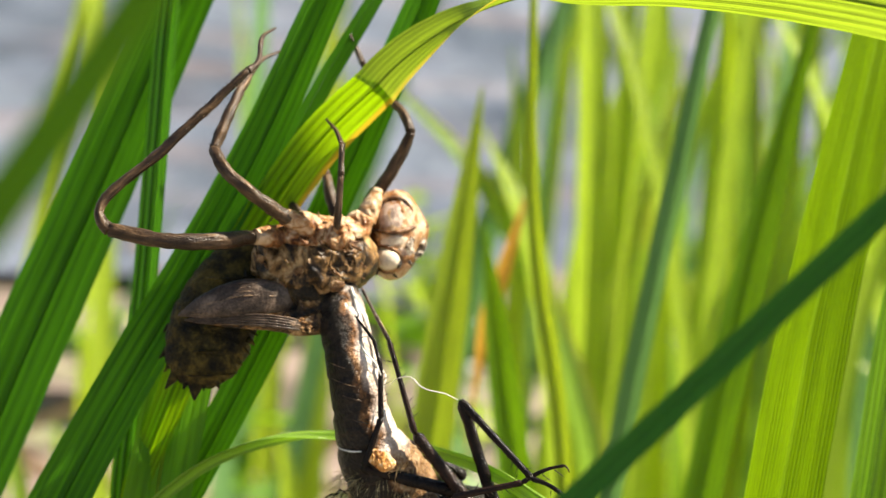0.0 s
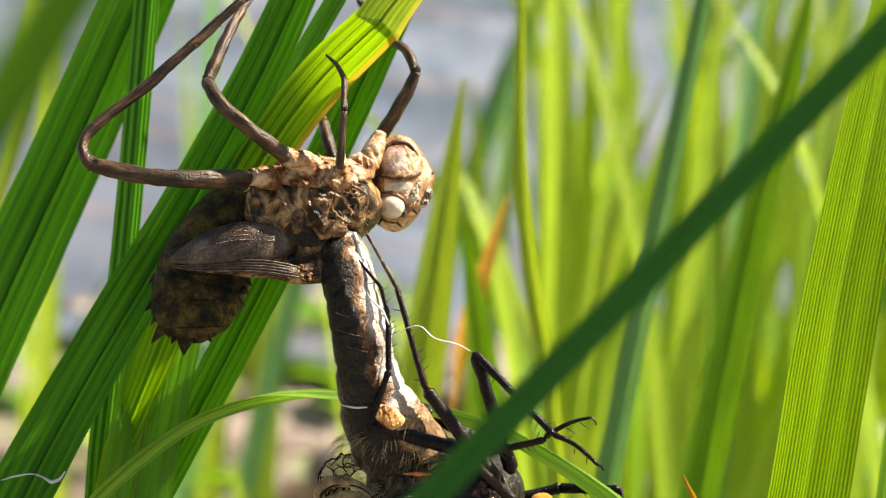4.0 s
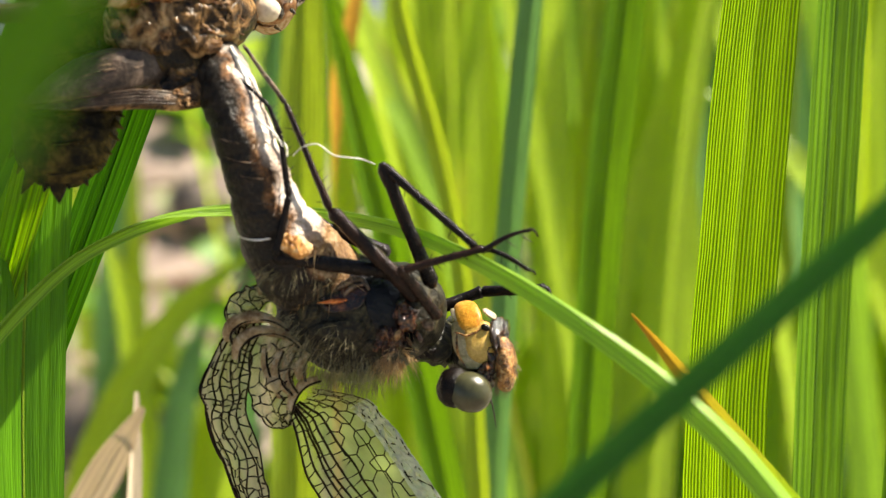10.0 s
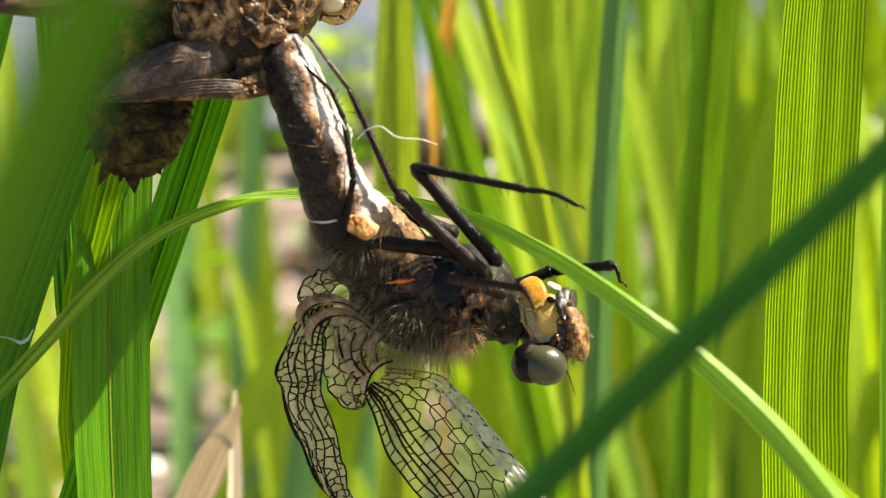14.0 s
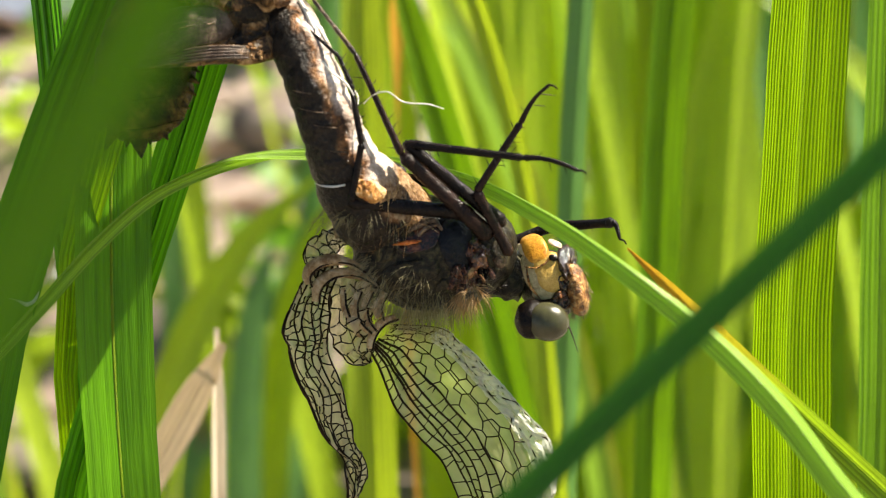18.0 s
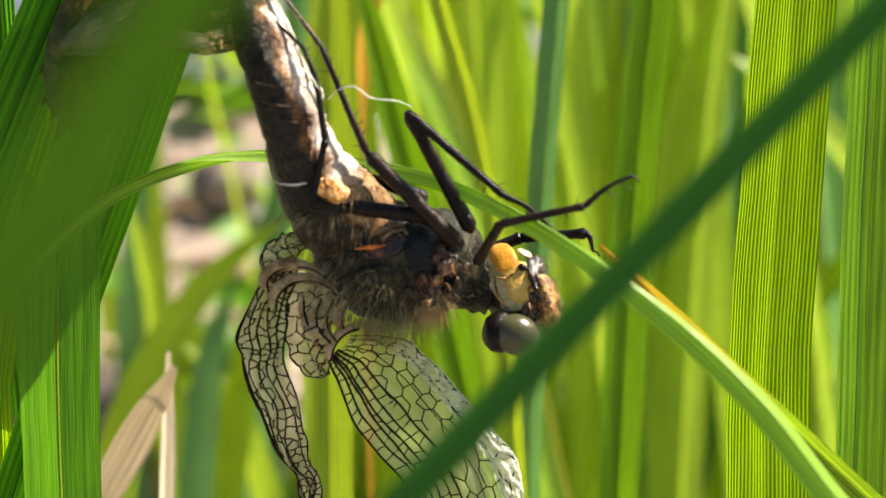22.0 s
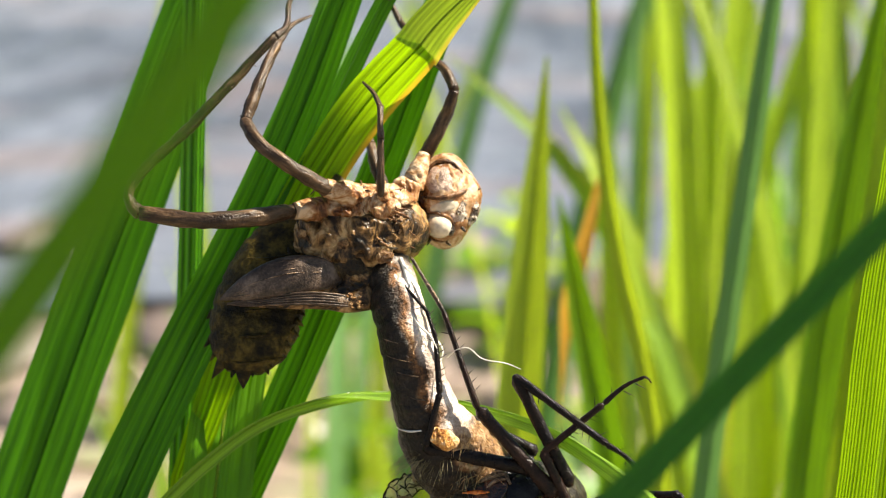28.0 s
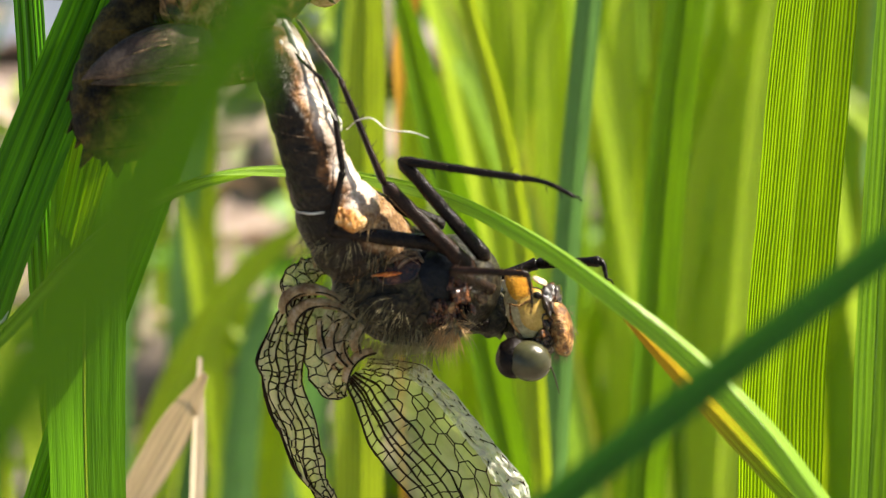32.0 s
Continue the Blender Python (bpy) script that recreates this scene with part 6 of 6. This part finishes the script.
def wing(name, left, right, lanes, crumple, label, seed, cup=0.6, cross=0.0, net=None, joint=None, bold=0.115, sway=0.02):
    """left, right: rows of x, y, z down the two edges; lanes: where, across it, the veins run along; cross: the step of the
    cross veins, as far as the net's start; net: start across, cells across and along of the net of six-sided cells."""
    rng = random.Random(seed)
    rows, cols = 72, 40
    a, b = curve_through(left, 16), curve_through(right, 16)
    pick = lambda c, t: np.array([np.interp(t * (len(c) - 1), range(len(c)), c[:, k]) for k in range(3)])

    def skin(u, v):
        p, q = pick(a, v), pick(b, v)
        at = p + (q - p) * u
        s = Vector((u * 4 + seed, v * 9, seed))
        wave = math.sin(u * math.pi * 2 * 5) * 0.10
        rim = crumple + (0.5 * max(0.0, (u - 0.8) / 0.2) if joint else 0.0)
        return at + np.array((rim * 0.55 * noise.noise(s * 0.9), -cup * math.sin(u * math.pi) + wave + rim * noise.noise(s * 1.3) + 0.3 * rim * noise.noise(s * 4.1), rim * 0.35 * noise.noise(s * 1.1 + Vector((5, 0, 0)))))

    bm = bmesh.new()
    grid = [[bm.verts.new(skin(k / cols, i / rows)) for k in range(cols + 1)] for i in range(rows + 1)]
    for i in range(rows):
        for k in range(cols):
            bm.faces.new((grid[i][k], grid[i][k + 1], grid[i + 1][k + 1], grid[i + 1][k]))
    panel = part(name, bm, MEMBRANE if joint else MEMBRANE_SOFT, fly, label, joint=joint)
    runs = []
    start = net[0] if net else 1.0
    for j, f in enumerate(lanes):
        ph = rng.uniform(0, 6)
        swing = sway if 0 < f < 1 else 0.4 * sway
        run = lambda v, f=f, ph=ph, swing=swing: min(1, max(0, f + swing * math.sin(v * 9 + ph) + 0.5 * swing * math.sin(v * 31 + 2 * ph)))
        runs.append(run)
        thick = bold if f <= start else 0.5 * bold
        line = [(*(skin(run(v), v) + (0, -0.04, 0)), thick * (1.05 - 0.4 * v) * rng.uniform(0.85, 1.15)) for v in np.linspace(0, 1, 90)]
        bm = bmesh.new()
        tube(bm, line, 1, 5)
        part("vein", bm, VEIN, panel, within=joint)
    bm = bmesh.new()
    for j in range(len(lanes) - 1):
        if not cross or lanes[j + 1] > start + 1e-6:
            continue
        v = rng.uniform(0.0, 0.5) * cross
        while v < 0.985:
            w = min(0.995, max(0.005, v + rng.uniform(-0.3, 0.3) * cross))
            p, q = skin(runs[j](v), v), skin(runs[j + 1](w), w)
            tube(bm, [(*(c + (0, -0.04, 0)), 0.042) for c in (p, 0.5 * (p + q) + (0, 0, rng.uniform(-0.08, 0.08)), q)], 2, 4)
            v += cross * (0.6 + 0.6 * rng.random())
    if net:
        u0, nu, nv = net
        spots = {}
        for k in range(nv + 1):
            for j in range(nu + 1):
                zig = 0.17 if (j + k) % 2 else -0.17
                u = u0 + (1 - u0) * (j + (rng.uniform(-0.28, 0.28) if 0 < j < nu else 0)) / nu
                v = (k + 0.5 + zig + rng.uniform(-0.16, 0.16)) / (nv + 1)
                spots[j, k] = (u, min(1, max(0, v)))
        links = [((j, k), (j + 1, k)) for k in range(nv + 1) for j in range(nu)]
        links += [((j, k), (j, k + 1)) for k in range(nv) for j in range(nu + 1) if (j + k) % 2]
        for one, two in links:
            if rng.random() < 0.07:
                continue
            (u, v), (uu, vv) = spots[one], spots[two]
            tube(bm, [(*(skin(u + (uu - u) * f, v + (vv - v) * f) + (0, -0.04, 0)), 0.043 if joint else 0.05) for f in (0, 0.5, 1)], 2, 4)
    tagged(part("cross_vein_net", bm, VEIN, panel, "dark brown net of cross veins", within=joint), kind="stuff")
    if joint:
        bm = bmesh.new()
        folds = [[bm.verts.new(skin(0.80 + 0.22 * k / 10, 0.22 + 0.78 * i / 60) + np.array((0.10 * noise.noise(Vector((i * 0.7, k * 0.8, 3))), -0.1 - 0.30 * noise.noise(Vector((i * 0.55, k * 0.75, 9))), 0.1 * noise.noise(Vector((i * 0.6, k * 0.9, 5)))))) for k in range(11)] for i in range(61)]
        for i in range(60):
            for k in range(10):
                bm.faces.new((folds[i][k], folds[i][k + 1], folds[i + 1][k + 1], folds[i + 1][k]))
        part("creased_margin", bm, MEMBRANE_RIM, panel, "shiny whitish creased margin", smooth=False, within=joint)
    return panel


WING_ROOT = (5.0, 6.6, -17.4)
HIND_WING = wing("hind_wing", [(4.6, 7.0, -18.1), (5.2, 7.0, -19.5), (6.05, 7.0, -22.0), (7.5, 7.0, -24.1), (8.9, 7.0, -25.9), (9.9, 7.0, -28.7), (10.8, 7.2, -31.0)], [(6.3, 6.6, -16.8), (8.5, 6.8, -16.9), (10.4, 7.0, -17.9), (12.4, 7.0, -20.2), (14.45, 7.0, -22.9), (16.1, 7.0, -26.6), (14.9, 7.2, -30.8)], [0, 0.12, 0.19, 0.25, 0.34, 0.45, 0.66, 0.86, 1], 0.2, "half-opened clear yellowish hind wing, its far edge shiny and creased", 3, 0.5, cross=0.052, net=(0.45, 7, 16), joint=WING_ROOT, bold=0.085, sway=0.012)
wing("fore_wing", [(1.4, 6.2, -12.2), (0.9, 6.3, -13.4), (0.0, 6.5, -15.0), (-0.6, 6.7, -16.8), (-0.4, 6.8, -18.2), (0.2, 7.0, -20.4), (0.7, 7.2, -22.4), (1.4, 7.4, -24.1), (2.4, 7.4, -25.2), (2.6, 7.4, -26.8), (2.7, 7.4, -28.2)], [(3.0, 5.4, -12.4), (2.6, 5.6, -13.8), (2.4, 5.8, -15.2), (2.3, 6.0, -16.8), (2.2, 6.2, -18.0), (2.7, 6.6, -20.2), (2.95, 7.0, -22.4), (3.2, 7.2, -23.9), (3.7, 7.2, -25.1), (4.0, 7.2, -26.4), (3.3, 7.2, -28.0)], [0, 0.2, 0.42, 0.62, 0.82, 1], 0.8, "crumpled soft fore wing hanging folded", 7, 0.8, net=(0.0, 6, 34), bold=0.15, sway=0.05)
wing("wing_fold", [(2.5, 6.4, -13.2), (2.3, 6.6, -15.0), (2.3, 6.7, -16.8), (2.7, 6.8, -18.2), (3.7, 6.8, -19.2), (4.6, 6.8, -19.1)], [(5.6, 5.0, -13.8), (5.4, 5.0, -15.0), (5.0, 5.0, -16.2), (4.8, 5.4, -17.2), (4.75, 6.0, -18.0), (4.9, 6.4, -18.8)], [0, 0.5, 1], 0.6, "creased fold of the fore wing base", 11, 0.9, net=(0.0, 5, 9), bold=0.07, sway=0.05)
wing("wing_root_fold", [(3.0, 6.0, -10.4), (2.0, 6.2, -10.5), (1.3, 6.4, -11.0), (1.0, 6.6, -12.2), (1.0, 6.8, -13.4)], [(3.9, 5.2, -11.2), (3.3, 5.2, -11.6), (2.8, 5.4, -12.2), (2.5, 5.6, -13.0), (2.3, 5.8, -13.8)], [0, 0.5, 1], 0.6, "crinkled wing root", 15, 0.5, net=(0.0, 4, 6), bold=0.08, sway=0.04)
# the soft folds at the root of the wings, each with a dark line beside it
for k, (line, thick) in enumerate((([(1.15, -13.6), (1.1, -13.0), (1.65, -12.4), (2.7, -12.15), (3.65, -12.3), (4.6, -12.9)], 0.36), ([(1.55, -14.7), (1.7, -13.9), (2.25, -13.3), (3.3, -13.0), (4.3, -13.2), (5.2, -13.9)], 0.36), ([(4.3, -14.1), (3.95, -15.1), (4.1, -16.0), (4.75, -16.8)], 0.30), ([(5.05, -14.2), (4.6, -15.2), (4.7, -16.1), (5.1, -16.7)], 0.28), ([(5.9, -14.4), (5.4, -15.2), (5.5, -16.0)], 0.36), ([(6.5, -16.0), (5.65, -16.3), (5.0, -17.0), (4.7, -17.9)], 0.30), ([(3.3, -14.0), (3.3, -15.0), (3.7, -16.2), (4.3, -17.2)], 0.24), ([(3.0, -10.6), (3.6, -10.5), (4.2, -11.0), (4.8, -11.6)], 0.40))):
    n = len(line)
    bm = bmesh.new()
    tube(bm, [(x, 4.75 + 0.05 * k, z, thick * (0.35 + 0.65 * math.sin(math.pi * (i + 0.6) / (n + 0.2)))) for i, (x, z) in enumerate(line)], 7, 12, 0.6, 0.3, k * 2.0)
    fold = part("wing_base_fold", bm, WING_FLESH, fly, "soft tan fold of skin at the wing root")
    bm = bmesh.new()
    tube(bm, [(x + 0.7 * thick, 4.62 + 0.05 * k, z - 0.5 * thick, 0.07) for x, z in line], 7, 6, 1.0, 0.2, k)
    part("vein", bm, VEIN, fold, "dark line along the fold")
bm = bmesh.new()
for k in range(9):
    for j in range(5):
        bm.verts.new((7.6 + 0.62 * k, 8.4 + 0.15 * math.sin(k * 1.3 + j), -15.2 - (0.45 - 0.012 * (k - 3) ** 2) * j + 0.1 * k))
bm.verts.ensure_lookup_table()
for k in range(8):
    for j in range(4):
        i = 5 * k + j
        bm.faces.new((bm.verts[i], bm.verts[i + 1], bm.verts[i + 6], bm.verts[i + 5]))
part("far_wing_root", bm, MEMBRANE, fly, "yellowish skin of the far wing")


# ---- what moves ----


def motions():
    axis = TURN.to_3x3() @ Vector((0, 1, 0))
    for ob, at, rows in ((FRONT_BLADE, (17.5, -36, -13.7), I_ROWS), (SIDE_BLADE, (4.05, -70.5, -4.54), J_ROWS)):
        keys = []
        for t, dx, dz, turn in rows:
            keys.append((t, Matrix.Translation(world((at[0] + dx, at[1], at[2] + dz))) @ Matrix.Rotation(radians(-turn), 4, axis)))
        walk(ob, keys)
    walk(ARCH_BLADE, [(t, Matrix.Translation(world((-5.0, 8.6, 10.0))) @ Matrix.Rotation(radians(-turn), 4, axis)) for t, turn in ARCH_ROWS])
    walk(ARC_BLADE, [(t, Matrix.Translation(world((1.3, 8, -5.6 + dz))) @ Matrix.Rotation(radians(-turn), 4, axis)) for t, dz, turn in ARC_ROWS])
    walk(ARCH_CREST, [(t, Matrix.Translation(world(CREST) - ARCH_BLADE.location) @ Matrix.Rotation(radians(-turn), 4, axis)) for t, turn in CREST_ROWS])
    walk(TIP_BLADE, [(t, Matrix.Translation(world((x, 1.0, z))) @ Matrix.Rotation(radians(-turn), 4, axis)) for t, x, z, turn in TIP_ROWS])
    for (root, joints), rows in ((RAISED_LEG, LEG_A), (FORE_LEG, LEG_B)):
        keys = [[], [], []]
        for t, *places in rows:
            at = root
            for k, (ob, length, rest) in enumerate(joints):
                flat = np.array((places[2 * k] - at[0], 0.0, places[2 * k + 1] - at[2]))
                reach = np.linalg.norm(flat)
                if reach > 0.985 * length:
                    flat *= 0.985 * length / reach
                near = -1 if k == 0 else (0.35 if at[1] < -1.5 else -0.6)
                flat[1] = near * math.sqrt(max(0.0, length**2 - flat @ flat))
                way = flat / np.linalg.norm(flat)
                spin = Vector(TURN.to_3x3() @ Vector(rest)).rotation_difference(Vector(TURN.to_3x3() @ Vector(way)))
                keys[k].append((t, Matrix.Translation(world(at) - fly.location) @ spin.to_matrix().to_4x4()))
                at = at + way * length
        for (ob, _, _), some in zip(joints, keys):
            walk(ob, some)
    nods = [(0, -5), (9, -5), (11, -4), (12, -1), (12.5, 2), (13, 1), (14, 2), (14.5, 3), (16.5, 1), (17, 3), (18, 2), (19, 0), (21, -1), (22, 3), (22.5, 1), (24, 0), (25, 2), (26, 0), (30, -1), (31, 0), (32, 2)]
    swings = [(0, -6), (9, -6), (12, -4), (14.5, -1.5), (16.5, 0), (20, 0), (24, 1.5), (28.5, 0.5), (32, -0.5)]
    walk(HIND_WING, [(t, Matrix.Translation(world(WING_ROOT) - fly.location) @ Matrix.Rotation(radians(-a), 4, axis)) for t, a in swings])
    walk(skull, [(t, Matrix.Translation(world(NECK) - fly.location) @ Matrix.Rotation(radians(-a), 4, axis)) for t, a in nods])


motions()
